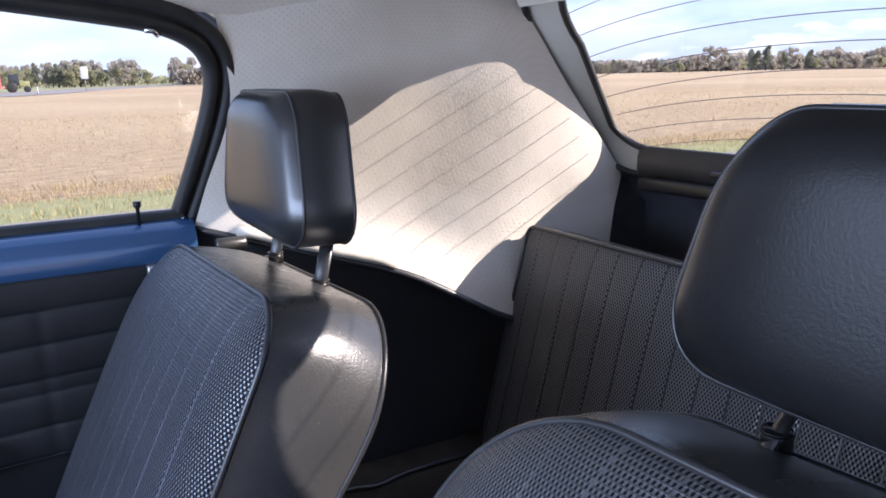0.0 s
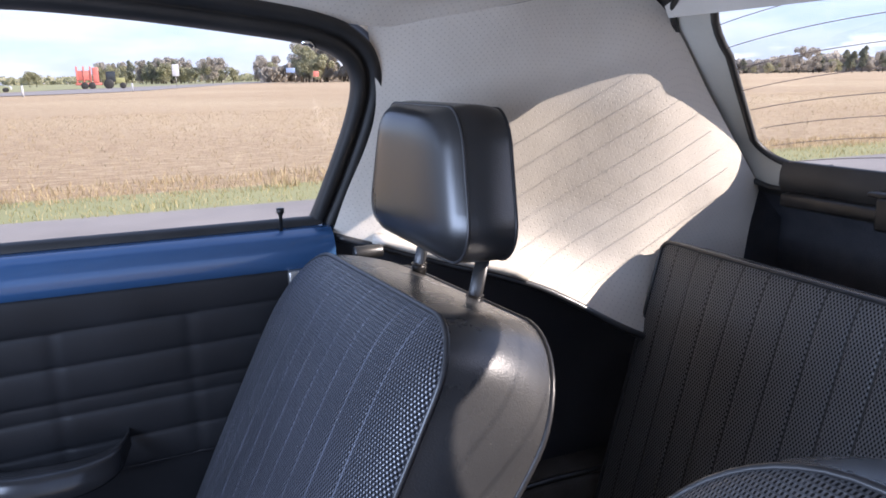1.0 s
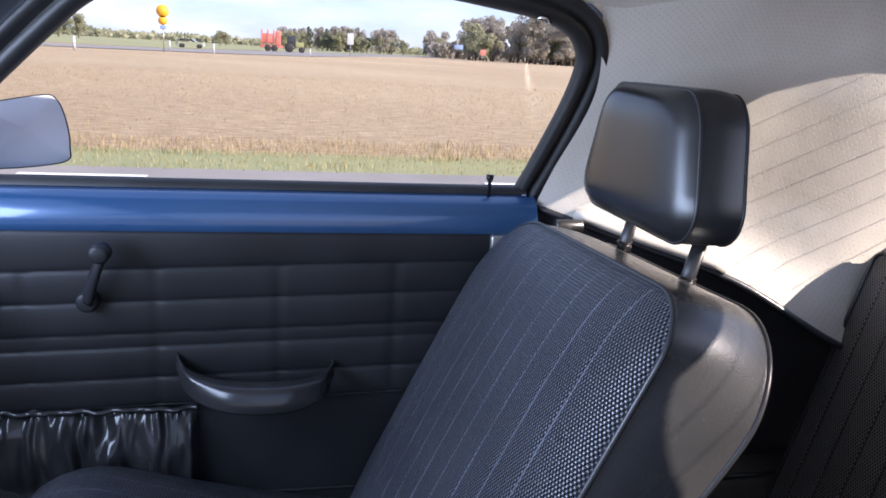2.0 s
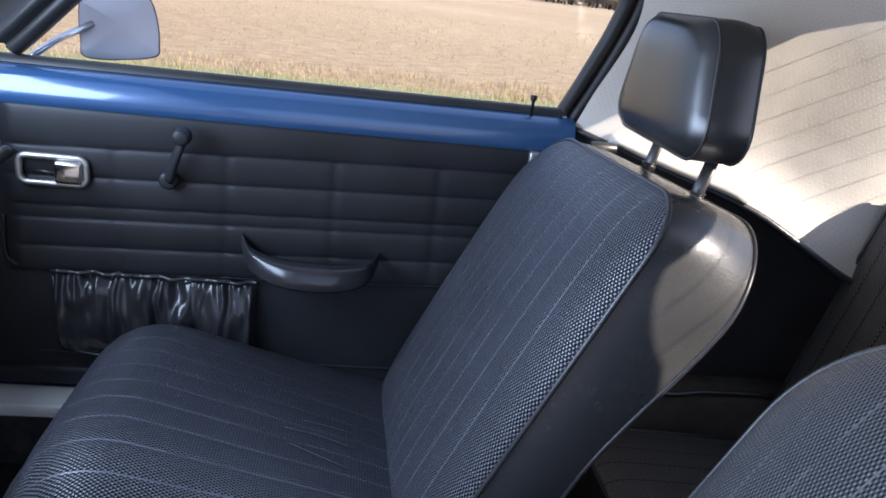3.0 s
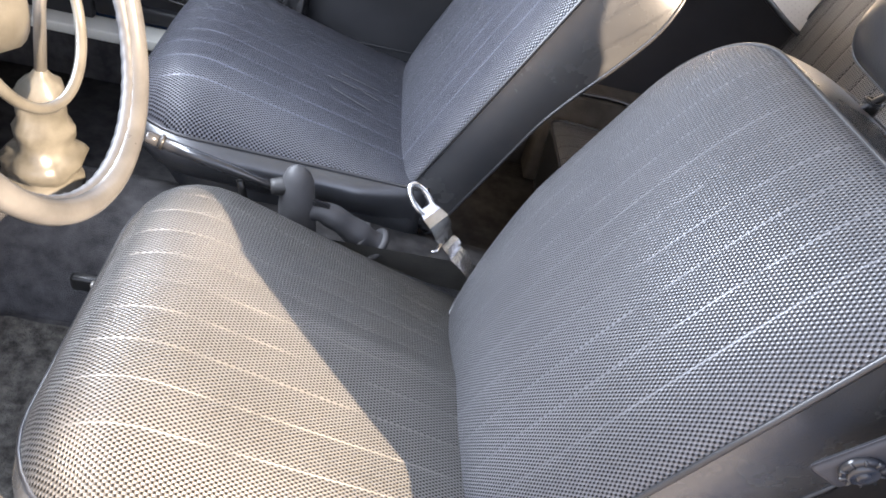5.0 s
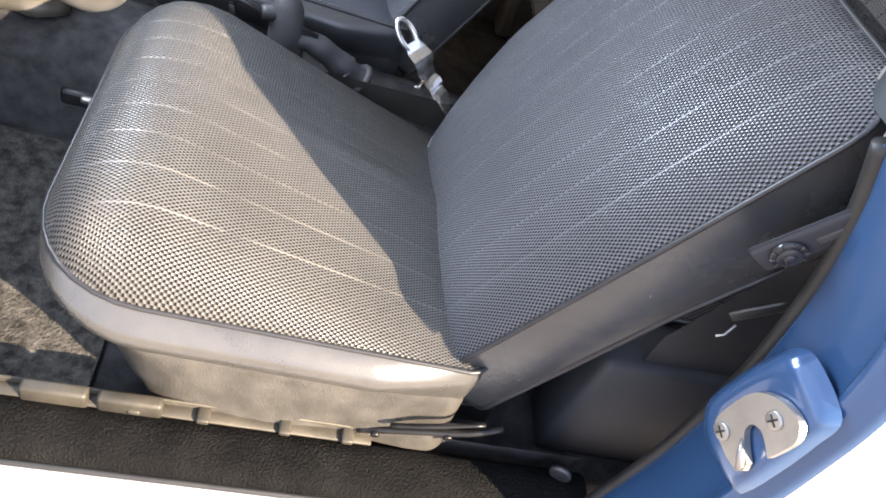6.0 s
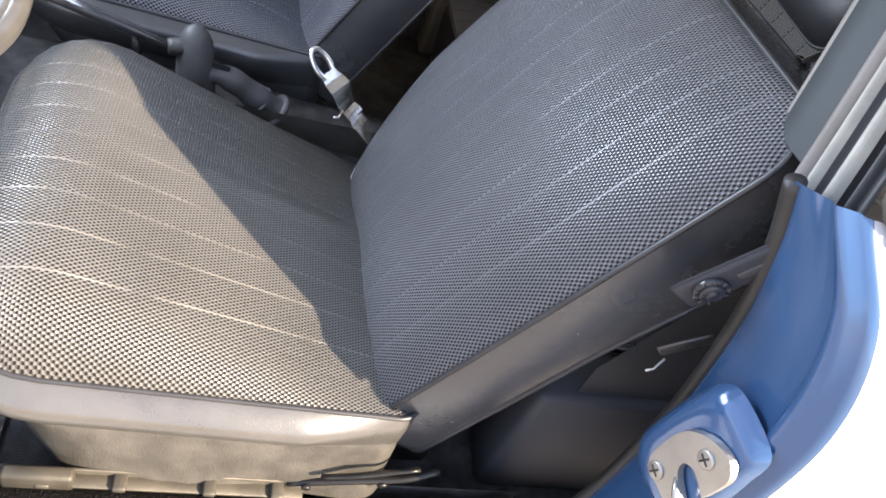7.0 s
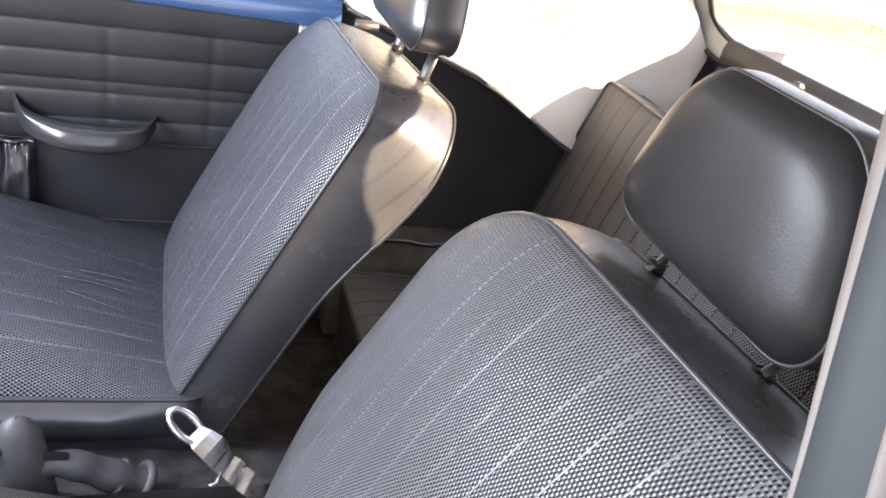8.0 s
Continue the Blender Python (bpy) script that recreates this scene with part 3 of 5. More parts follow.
for i_ in range(len(outline)):
    j_ = (i_ + 1) % len(outline)
    b.faces.new((low_[i_], low_[j_], high_[j_], high_[i_]))
b.faces.new(high_)
car_part("striker_plate", b, STEEL, "zinc-plated notched striker plate", smooth=False, parent=striker)
for a_ in (-0.034, 0.034):
    sc_ = car_part("screw", disc(on_jamb(a_, 0.0, 0.005), st_n, 0.0095, 0.004, bevel=0.0015), STEEL, "cross-head screw", parent=striker)
    b = bmesh.new()
    tube([on_jamb(a_ - 0.006, 0, 0.0068), on_jamb(a_ + 0.006, 0, 0.0068)], 0.0013, n=4, bm=b)
    tube([on_jamb(a_, -0.006, 0.0068), on_jamb(a_, 0.006, 0.0068)], 0.0013, n=4, bm=b)
    car_part("screw_slot", b, BLACK_METAL, parent=striker)
car_part("hook", tube([on_jamb(-0.012, 0.010, 0.003), on_jamb(-0.014, 0.024, 0.008), on_jamb(-0.020, 0.034, 0.007), on_jamb(-0.030, 0.037, 0.004)], [0.002, 0.004, 0.004, 0.002], n=8), STEEL, "bright worn lip", parent=striker)

# sill: textured rubber cover, tan metal clip strip, white rocker
prof = [(-0.100, 0.255), (-0.112, 0.300), (-0.124, 0.312), (-0.142, 0.314), (-0.160, 0.312), (-0.176, 0.307), (-0.186, 0.298), (-0.192, 0.286)]
xs = list(np.linspace(-1.15, 0.305, 60))
car_part("sill_cover", sheet([[(x, y, z) for y, z in prof] for x in xs], flip=True), MAT_RUBBER, "pebbled black rubber sill cover")
car_part("rocker", sheet([[(x, y, z) for y, z in [(-0.190, 0.286), (-0.202, 0.289), (-0.225, 0.285), (-0.252, 0.27), (-0.265, 0.24), (-0.262, 0.15), (-0.20, 0.12)]] for x in xs], flip=True), WHITE, "white painted rocker panel")
car_part("sill_bead", tube([(x, -0.191, 0.290) for x in xs], 0.004), RUBBER)
strip = bmesh.new()
block(-0.93, 0.0, -0.106, -0.102, 0.29, 0.325, 0.001, 1, bm=strip)
block(-0.93, 0.0, -0.122, -0.104, 0.312, 0.316, 0.001, 1, bm=strip)
car_part("clip_strip", strip, OLD_METAL, "weathered metal carpet strip")
for x in (-0.30, -0.22, -0.12, -0.04):
    car_part("clip", block(x, x + 0.016, -0.126, -0.100, 0.313, 0.322, 0.003), OLD_METAL)
for x in (-0.42, -0.335):
    car_part("bracket", block(x, x + 0.075, -0.124, -0.106, 0.300, 0.336, 0.005), OLD_METAL, "bent metal bracket")

# pillar above the belt line on the near side, with grey rubber seals
PB, PT = Vector((0.275, -0.10, 0.932)), Vector((0.345, 0.05, 1.262))
d_p = PT - PB


def pillar_run(name, plan, material, label="", bot=0.0):
    """A moulding up the pillar: its section in the plan, from the inside out."""
    rows_ = []
    for t in np.linspace(bot, 1, 9):
        rows_.append([Vector((x, y, 0.935)) + d_p * t + Vector((0, 0, -0.003 * (t == bot))) for x, y in (plan(t) if callable(plan) else plan)])
    return car_part(name, sheet(rows_), material, label)


def bow(x0, y0, x1, y1, lift, n=6):
    """A rounded section between two points of the plan, lifted towards the front."""
    return [(x0 + (x1 - x0) * q - lift * math.sin(math.pi * q) ** 0.7, y0 + (y1 - y0) * q) for q in np.linspace(0, 1, n)]


pillar_run("pillar_cover", [(0.284, -0.051), (0.280, -0.058), (0.281, -0.078), (0.284, -0.096)], TRIM_GREY, "blue-grey pillar cover")
pillar_run("pillar_edge", lambda t: bow(0.294 + 0.006 * t, -0.043 + 0.022 * t, 0.284, -0.053, 0.005, 7), EDGE_GREY, "pale beaded edge", 0.02)
pillar_run("cover_lip", bow(0.284, -0.0955, 0.289, -0.108, 0.004), EDGE_GREY, "grey rubber lip", -0.04)
pillar_run("window_seal", bow(0.289, -0.1075, 0.293, -0.1160, 0.006), RUBBER_GREY, "ribbed cream-grey rubber seal", -0.03)
pillar_run("seal_groove", [(0.293, -0.1155), (0.299, -0.1165), (0.301, -0.1225), (0.297, -0.1235)], BOOT, "dark groove", -0.03)
pillar_run("window_seal", bow(0.297, -0.1230, 0.302, -0.1345, 0.007), RUBBER_GREY, "ribbed cream-grey rubber seal", -0.035)
pillar_run("window_channel", [(0.302, -0.134), (0.310, -0.1355), (0.311, -0.1395), (0.305, -0.1405)], RUBBER, "dark rubber channel", -0.04)
pillar_run("channel_lip", bow(0.305, -0.140, 0.309, -0.1465, 0.004), BOOT, "grey rubber lip", -0.045)
pillar_run("window_channel", [(0.309, -0.146), (0.312, -0.148), (0.308, -0.158), (0.296, -0.170)], RUBBER, "dark rubber channel", -0.05)
pillar_run("inner_pillar", lambda t: [(0.294 + 0.006 * t, -0.043 + 0.022 * t), (0.36, -0.020 + 0.012 * t)], EDGE_GREY)

# ---- roof rail on the near side ----
car_part("roof_rail", tube([Vector(near(p)) + Vector((0, -0.01, 0.012)) for p in curve(rail[:4], 8)], 0.018, n=10), RUBBER, "black roof rail seal")
for side in (0, 1):
    ap = [(-0.52, 1.035, 1.20), (-0.66, 1.08, 1.12), (-1.10, 1.16, 0.88)]
    car_part("windscreen_pillar", tube([mirror_y(p) if side else p for p in curve(ap, 6)], 0.035, n=10), BLACK_METAL, "black windscreen pillar")
car_part("windscreen_header", tube([(-0.54, y, 1.205 + 0.05 * (1 - ((y - MID) / 0.5) ** 2)) for y in np.linspace(0.03, 1.03, 15)], 0.03, n=10), BLACK_METAL)

# ---- passenger door ----
door = thing("passenger_door", "closed blue door with pleated black vinyl lining", "car door", (-0.25, 1.16, 0.4))
DOOR_INV = Matrix.Translation((0.25, -1.16, -0.4))


def door_part(name, bm, material, label="", smooth=True, parent=None):
    ob = part(name, bm, material, parent or door, label, smooth)
    if not parent:
        ob.matrix_parent_inverse = DOOR_INV
    return ob


X0, X1 = -0.745, 0.205
# pleated lining: horizontal quilted seams
SEAMS = [0.829, 0.780, 0.731, 0.708, 0.660, 0.614]


def lining_depth(x, z):
    d = 0.0
    z -= 0.027 * (x + 0.345) * min(1, (0.885 - z) / 0.05)
    zs = [0.885] + SEAMS
    if z > SEAMS[-1]:
        for a, c in zip(zs, zs[1:]):
            if c <= z <= a:
                t = (z - c) / (a - c)
                d = min(0.0055, 0.12 * (a - c)) * (math.sin(math.pi * t) ** 0.28)
        for sx in (-0.524, -0.348, -0.172, 0.004, 0.180):
            if z < SEAMS[0]:
                d -= 0.0022 * math.exp(-((x - sx) / 0.006) ** 2)
        d += 0.004
        e = min(1, (x + 0.70) / 0.02)
        d *= max(0, e) if x < -0.68 else 1
    return d


zs = sorted(set([0.885, 0.40] + [round(z, 4) for z in np.linspace(0.60, 0.885, 120)] + [round(z, 3) for z in np.linspace(0.40, 0.60, 12)]))
xs2 = np.linspace(X0, X1, 130)
door_part("lining", sheet([[(x, 1.148 - lining_depth(x, z), z) for x in xs2] for z in zs], flip=True), VINYL_DOOR, "black pleated vinyl door lining")
# blue metal along the belt line
belt = [(1.142, 0.884), (1.139, 0.889), (1.1385, 0.897), (1.1395, 0.907), (1.142, 0.917), (1.146, 0.926), (1.152, 0.933), (1.160, 0.938), (1.171, 0.9405), (1.182, 0.941)]
door_part("belt_panel", sheet([[(x, y, z) for x in (X0, -0.3, 0.0, X1 + 0.02)] for y, z in belt], flip=True), BLUE, "glossy blue painted door metal")
door_part("window_slot", sheet([[(x, y, z) for x in (X0, -0.3, 0.0, X1 + 0.01)] for y, z in [(1.176, 0.9415), (1.178, 0.951), (1.190, 0.954), (1.198, 0.950), (1.20, 0.94)]], flip=True), RUBBER, "black window slot seal")
door_part("outer_skin", sheet([[(x, y, z) for x in (X0 - 0.3, 0.3)] for y, z in [(1.198, 0.945), (1.25, 0.90), (1.33, 0.75), (1.34, 0.5), (1.31, 0.28)]]), BLUE)
door_part("lock_pin", tube([(0.150, 1.166, 0.940), (0.150, 1.166, 0.962), (0.150, 1.166, 0.968), (0.150, 1.166, 0.974)], [0.0028, 0.0028, 0.006, 0.006], n=10), BLACK_METAL, "small black lock pin")
# white trim corner behind the lining
door_part("corner_trim", block(0.150, 0.205, 1.130, 1.146, 0.858, 0.884, 0.003), STEEL, "pale metal corner of the door edge")


def win_y(z):
    return 1.192 - 0.50 * (z - 0.945)


WIN = [(0.200, 0.948), (0.219, 1.010), (0.240, 1.090), (0.247, 1.140), (0.241, 1.168), (0.222, 1.188), (0.185, 1.203), (0.12, 1.214), (-0.05, 1.234), (-0.20, 1.242), (-0.33, 1.226), (-0.40, 1.190), (-0.445, 1.155), (-0.52, 1.090), (-0.64, 0.985), (-0.68, 0.952)]
wl = curve([(x, 0, z) for x, z in WIN], 6)
cx, cz = -0.2, 1.05


def frame_row(off, dy):
    out = []
    for i, p in enumerate(wl):
        a, b = wl[max(i - 1, 0)], wl[min(i + 1, len(wl) - 1)]
        t = (b - a).normalized()
        nrm = Vector((t.z, 0, -t.x))
        q = p + nrm * off
        out.append(Vector((q.x, win_y(q.z) + dy, q.z)))
    return out


door_part("window_frame", sheet([frame_row(0.0, 0.012), frame_row(0.0, -0.002), frame_row(0.005, -0.012), frame_row(0.016, -0.014), frame_row(0.019, -0.006), frame_row(0.022, -0.006), frame_row(0.025, -0.018), frame_row(0.035, -0.022), frame_row(0.041, -0.012), frame_row(0.043, 0.004), frame_row(0.050, 0.016), frame_row(0.075, 0.034)]), RUBBER, "black window frame with rubber seal")
gl = bmesh.new()
gl.faces.new([gl.verts.new((p.x, win_y(p.z) + 0.004, p.z)) for p in wl])
wp = door_part("pane", gl, GLASS, "clear side window", smooth=False)
wp.visible_shadow = False
door_part("catch", tube([(0.185, 1.048, 1.200), (0.178, 1.046, 1.206), (0.168, 1.046, 1.207)], 0.004, n=8), CHROME, "small chrome catch")
# quarter light hinge behind the seat
car_part("belt_anchor", disc((0.268, 1.115, 0.905), (1, 0.0, 0.0), 0.010, 0.045, bevel=0.003), STEM, "steel tube end")

# inside door release in a chrome bezel
H0, H1, HZ0, HZ1 = -0.668, -0.566, 0.762, 0.806


def rounded_loop(x0, x1, z0, z1, r, y, n=6):
    out = []
    for cx_, cz_, a0 in ((x1 - r, z1 - r, 0), (x0 + r, z1 - r, 90), (x0 + r, z0 + r, 180), (x1 - r, z0 + r, 270)):
        for k in range(n + 1):
            a = radians(a0 + 90 * k / n)
            out.append(Vector((cx_ + r * math.cos(a), y, cz_ + r * math.sin(a))))
    return out


bez = door_part("handle_bezel", tube(rounded_loop(H0, H1, HZ0, HZ1, 0.012, 1.133), 0.0056, closed=True), STEEL, "dulled chrome door release bezel")
door_part("handle_recess", sheet([rounded_loop(H0, H1, HZ0, HZ1, 0.012, 1.134), rounded_loop(H0 + 0.008, H1 - 0.004, HZ0 + 0.006, HZ1 - 0.006, 0.01, 1.150), rounded_loop(H0 + 0.05, H1 - 0.04, HZ0 + 0.018, HZ1 - 0.018, 0.002, 1.150)], closed=True), BLACK_METAL, parent=bez)
door_part("release_lever", block(-0.613, -0.571, 1.122, 1.136, 0.764, 0.801, 0.005, 3), CHROME, "chrome release lever", parent=bez)
door_part("finger_bar", tube([(-0.660, 1.140, 0.780), (-0.63, 1.138, 0.779), (-0.605, 1.134, 0.778)], 0.004), BLACK_METAL, parent=bez)
door_part("kick_panel", block(-1.2, X0 - 0.002, 1.125, 1.15, 0.25, 0.90, 0.004), VINYL_DOOR)
# window crank
crank = door_part("window_crank", tube(curve([(-0.437, 1.122, 0.787), (-0.428, 1.112, 0.812), (-0.418, 1.106, 0.838), (-0.409, 1.104, 0.862)], 4), [0.012, 0.0118, 0.0115, 0.011, 0.0105, 0.010, 0.010, 0.0095, 0.0095, 0.009, 0.009, 0.009, 0.010], squash=0.6), VINYL_DOOR, "black window crank")
door_part("crank_knob", disc((-0.408, 1.090, 0.866), (0, 1, 0), 0.0135, 0.028, bevel=0.005), VINYL_DOOR, parent=crank)
door_part("crank_boss", disc((-0.437, 1.128, 0.785), (0, 1, 0), 0.015, 0.024, bevel=0.005), VINYL_DOOR, parent=crank)
# armrest pull
gp = curve([(-0.320, 1.138, 0.690), (-0.300, 1.102, 0.670), (-0.255, 1.078, 0.659), (-0.200, 1.070, 0.656), (-0.145, 1.074, 0.657), (-0.105, 1.094, 0.663), (-0.088, 1.138, 0.672)], 6)
nn = len(gp)
rows = []
for i, p in enumerate(gp):
    t = i / (nn - 1)
    e = math.sin(math.pi * min(max(t, 0.04), 0.96))
    hgt, wid = 0.008 + 0.013 * e ** 0.7, 0.009 + 0.014 * e
    inward = Vector((0, 1, 0))
    ring = []
    for k in range(12):
        a = 2 * math.pi * k / 12
        c_, s_ = math.cos(a), math.sin(a)
        ring.append(p + inward * (wid * math.copysign(abs(c_) ** 0.7, c_)) + Vector((0, 0, hgt * math.copysign(abs(s_) ** 0.7, s_))) + Vector((0, -0.008 * (s_ < 0), 0)))
    rows.append(ring)
b = sheet(rows, closed=True)
b.faces.new([v for v in b.verts[:12]][::-1])
b.faces.new([v for v in b.verts[-12:]])
grab = door_part("armrest_pull", b, VINYL_SHINY, "glossy black moulded pull handle")
door_part("ridge", tube([p + Vector((0, -0.021 * math.sin(math.pi * i / (nn - 1)), -0.012)) for i, p in enumerate(gp)][3:-3], 0.0018), VINYL_SHINY, parent=grab)
# gathered map pocket
rows = []
PX0, PX1 = -0.628, -0.292
for j in range(26):
    t = j / 25
    z = 0.612 - 0.148 * t
    line = []
    for x in np.linspace(PX0, PX1, 150):
        u = (x - PX0) / (PX1 - PX0)
        folds = 0.0085 * (math.sin(u * 34 + 9.0 * noise.noise(Vector((u * 6, 0, 0))) + 2.5 * noise.noise(Vector((u * 9, t * 3, 2)))) * (0.2 + abs(noise.noise(Vector((u * 9, 4, 0)))) * 2.4) + 1.3 * noise.noise(Vector((u * 26, t * 3.5, 0)))) * math.exp(-1.8 * t) + 0.006 * math.sin(u * 31 + 1.3) * t * (1 - t) * 3
        belly = 0.022 * math.sin(math.pi * min(1, t * 1.02)) ** 0.7
        edge = min(1, u / 0.03, (1 - u) / 0.03)
        line.append((x, 1.141 - (0.005 + belly + folds) * edge, z - 0.006 * math.sin(u * 3.1)))
    rows.append(line)
pocket = door_part("map_pocket", sheet(rows), VINYL_SHINY, "gathered glossy black map pocket")
door_part("pocket_elastic", tube([(x, 1.130 - 0.002 * math.sin((x - PX0) * 170) - 0.002 * math.sin((x - PX0) * 71), 0.612 + 0.0012 * math.sin((x - PX0) * 120)) for x in np.linspace(PX0, PX1, 160)], 0.0042, n=6), VINYL_SHINY, parent=pocket)
door_part("pocket_piping", tube(curve([(PX0, 1.138, 0.60), (PX0 + 0.002, 1.138, 0.50), (PX0 + 0.03, 1.138, 0.462), (-0.5, 1.138, 0.452), (-0.40, 1.138, 0.450), (PX1, 1.138, 0.452)], 5), 0.003), VINYL_SHINY, parent=pocket)
door_part("lining_edge", tube(curve([(-0.702, 1.144, 0.70), (-0.704, 1.144, 0.645), (-0.698, 1.144, 0.622), (-0.676, 1.144, 0.611), (-0.62, 1.144, 0.609), (-0.3, 1.144, 0.615), (0.2, 1.144, 0.629)], 6), 0.0028), VINYL_DOOR, parent=None)
door_part("door_foot", block(X0, X1, 1.13, 1.16, 0.395, 0.43, 0.008), VINYL_DOOR)
door_part("lower_seam", tube([(x, 1.1475, 0.452) for x in np.linspace(-0.66, X1, 30)], 0.0022), VINYL_DOOR)
car_part("sill_plate", block(-0.95, 0.25, 1.075, 1.145, 0.362, 0.386, 0.004), TRIM_PALE, "bare aluminium sill plate")
car_part("sill_wall", block(-1.2, 0.3, 1.10, 1.16, 0.24, 0.362, 0.004), CARPET)

# front of the car, tail sides and wheels, plain
rows = []
for x, top, wide in ((-1.19, 0.90, 0.80), (-1.5, 0.875, 0.80), (-1.85, 0.83, 0.79), (-2.08, 0.77, 0.76), (-2.2, 0.66, 0.72), (-2.22, 0.45, 0.70)):
    ring = [(x, MID - wide, 0.30), (x, MID - wide - 0.015, 0.42), (x, MID - wide, max(0.46, top - 0.16)), (x, MID - wide + 0.07, max(0.47, top - 0.05)), (x, MID - wide * 0.55, max(0.48, top + 0.01)), (x, MID, max(0.49, top + 0.025))]
    rows.append(ring + [(p[0], 2 * MID - p[1], p[2]) for p in ring[-2::-1]])
car_part("front_body", sheet(rows), BLUE, "blue bonnet and wings")
far_wing = [Vector((p.x, 2 * MID - p.y, p.z)) for p in jo]
car_part("rear_wing", sheet([[p + Vector((0.0, 0.005, 0)) for p in far_wing], [p + Vector((0.08, 0.013, 0)) for p in far_wing], [p + Vector((0.8, 0.010, 0)) for p in far_wing]]), WHITE, "white painted rear wing")
for x in (-1.62, 0.86):
    for y in (-0.165, 2 * MID + 0.165):
        whl = car_part("wheel", tube([(x, y - 0.075, 0.29), (x, y - 0.065, 0.29), (x, y + 0.065, 0.29), (x, y + 0.075, 0.29)], [0.265, 0.29, 0.29, 0.265], n=32), RUBBER, "black tyre")
        car_part("hub_cap", disc((x, y + (0.07 if y > 0 else -0.07), 0.29), (0, 1, 0), 0.17, 0.03, 28, 0.01), CHROME, "chrome hub cap", parent=whl)

# ---- seats ----


def half(s, s0, s1, hw, rt, rb, rt2=0):
    w = hw
    if s > s1 - rt:
        w = hw - rt + math.sqrt(max(0, rt * rt - (s - (s1 - rt)) ** 2))
    elif s < s0 + rb:
        w = hw - rb + math.sqrt(max(0, rb * rb - ((s0 + rb) - s) ** 2))
    return w


def stations(s0, s1, rt, rb, n):
    """Steps along a slab, closer where its corners turn."""
    out = [s0 + rb * (1 - math.cos(a)) for a in np.linspace(0, math.pi / 2, 9)]
    out += list(np.linspace(s0 + rb, s1 - rt, n))[1:]
    out += [s1 - rt + rt * math.sin(a) for a in np.linspace(0, math.pi / 2, 15)][1:]
    return out


def sides(s, f):
    """Half widths to the left and right; the two top corners may differ."""
    left = half(s, *f[:5])
    right = half(s, *f[:3], f[5], f[4]) if len(f) > 5 else left
    return left, right


def slab(place, f, r, depth, crown_of, names, mats, parent, grooves=(), groove_span=(0, 1), ncol=120, bulge=0.006, back_crown=0.012, pipe=0.0032, power=4.0, labels=("", "", ""), taper=0.0, high=1.0, side=None, roll=1.0, barrel=0.0, thin=0.0, under=True, weld=0.0007):
    """A padded slab: a crowned front panel, piping, a side band, piping, a back panel.
    place(v, s, d): a point at v across, s along, d out of the front. f, r: (s0, s1, half width, top radius, bottom radius) of front and back."""
    def dep(s):
        """Thinner below the shoulder."""
        q = min(1.0, max(0.0, (s - 0.16) / 0.26))
        return depth - thin * (1 - q * q * (3 - 2 * q))

    sf, sr = stations(f[0], f[1], max(f[3], f[-1] if len(f) > 5 else 0), f[4], 34), stations(r[0], r[1], max(r[3], r[-1] if len(r) > 5 else 0), r[4], 34)
    rows, uvs = [], []
    for s in sf:
        wl_, wr_ = sides(s, f)
        sn = 2 * (s - f[0]) / (f[1] - f[0]) - 1
        crown = crown_of(s) if callable(crown_of) else crown_of
        line, uv = [], []
        for q in np.linspace(-1, 1, ncol):
            v = q * (wl_ if q < 0 else wr_)
            d = crown * (1 - abs(q) ** power) ** roll * (1 - abs(sn) ** (power * 1.6)) ** roll + barrel * (1 - q * q) * (1 - sn * sn)
            fade = max(0, min(1, (s - groove_span[0]) / 0.03)) * max(0, min(1, (groove_span[1] - s) / 0.03))
            for g_ in grooves:
                d -= fade * weld * math.exp(-((v - g_) / 0.0034) ** 2)
            line.append(place(v, s, d))
            uv.append((v + 2, s + 2))
        rows.append(line)
        uvs.append(uv)
    front = part(names[0], sheet(rows, uvs), mats[0], parent, labels[0])
    lf = [(-sides(s, f)[0], s) for s in sf] + [(sides(s, f)[1], s) for s in reversed(sf)]
    lr = [(-sides(s, r)[0], s) for s in sr] + [(sides(s, r)[1], s) for s in reversed(sr)]
    rows = []
    for k in range(9):
        t = k / 8
        ring = []
        for (v0, s_0), (v1, s_1) in zip(lf, lr):
            v, s = v0 + (v1 - v0) * t, s_0 + (s_1 - s_0) * t
            out = bulge * math.sin(math.pi * t ** high) ** 0.8
            if taper and s > f[1] - taper:
                out *= max(0.0, 1 - (s - f[1] + taper) / taper)
            ring.append(place(v + math.copysign(out, v), s + out * (1 if s > (f[0] + f[1]) / 2 else 0), -dep(s) * t))
        rows.append(ring)
    part(names[1], sheet(rows, closed=True, flip=True), side or mats[1], parent, labels[1])
    rows = []
    for s in sr:
        wl_, wr_ = sides(s, r)
        sn = 2 * (s - r[0]) / (r[1] - r[0]) - 1
        rows.append([place(q * (wl_ if q < 0 else wr_), s, -dep(s) - back_crown * (1 - q ** 4) * (1 - sn ** 6)) for q in np.linspace(-1, 1, 24)])
    part(names[2], sheet(rows, flip=True), mats[1], parent, labels[2])
    if pipe:
        part("piping", tube([place(v, s, 0.001) for v, s in lf], pipe, closed=True, n=7), PIPING, front)
        if under:
            part("piping", tube([place(v, s, -dep(s)) for v, s in lr], pipe, closed=True, n=7), PIPING, front)
    return front


REC = radians(25)
BU, BN = Vector((math.sin(REC), 0, math.cos(REC))), Vector((-math.cos(REC), 0, math.sin(REC)))


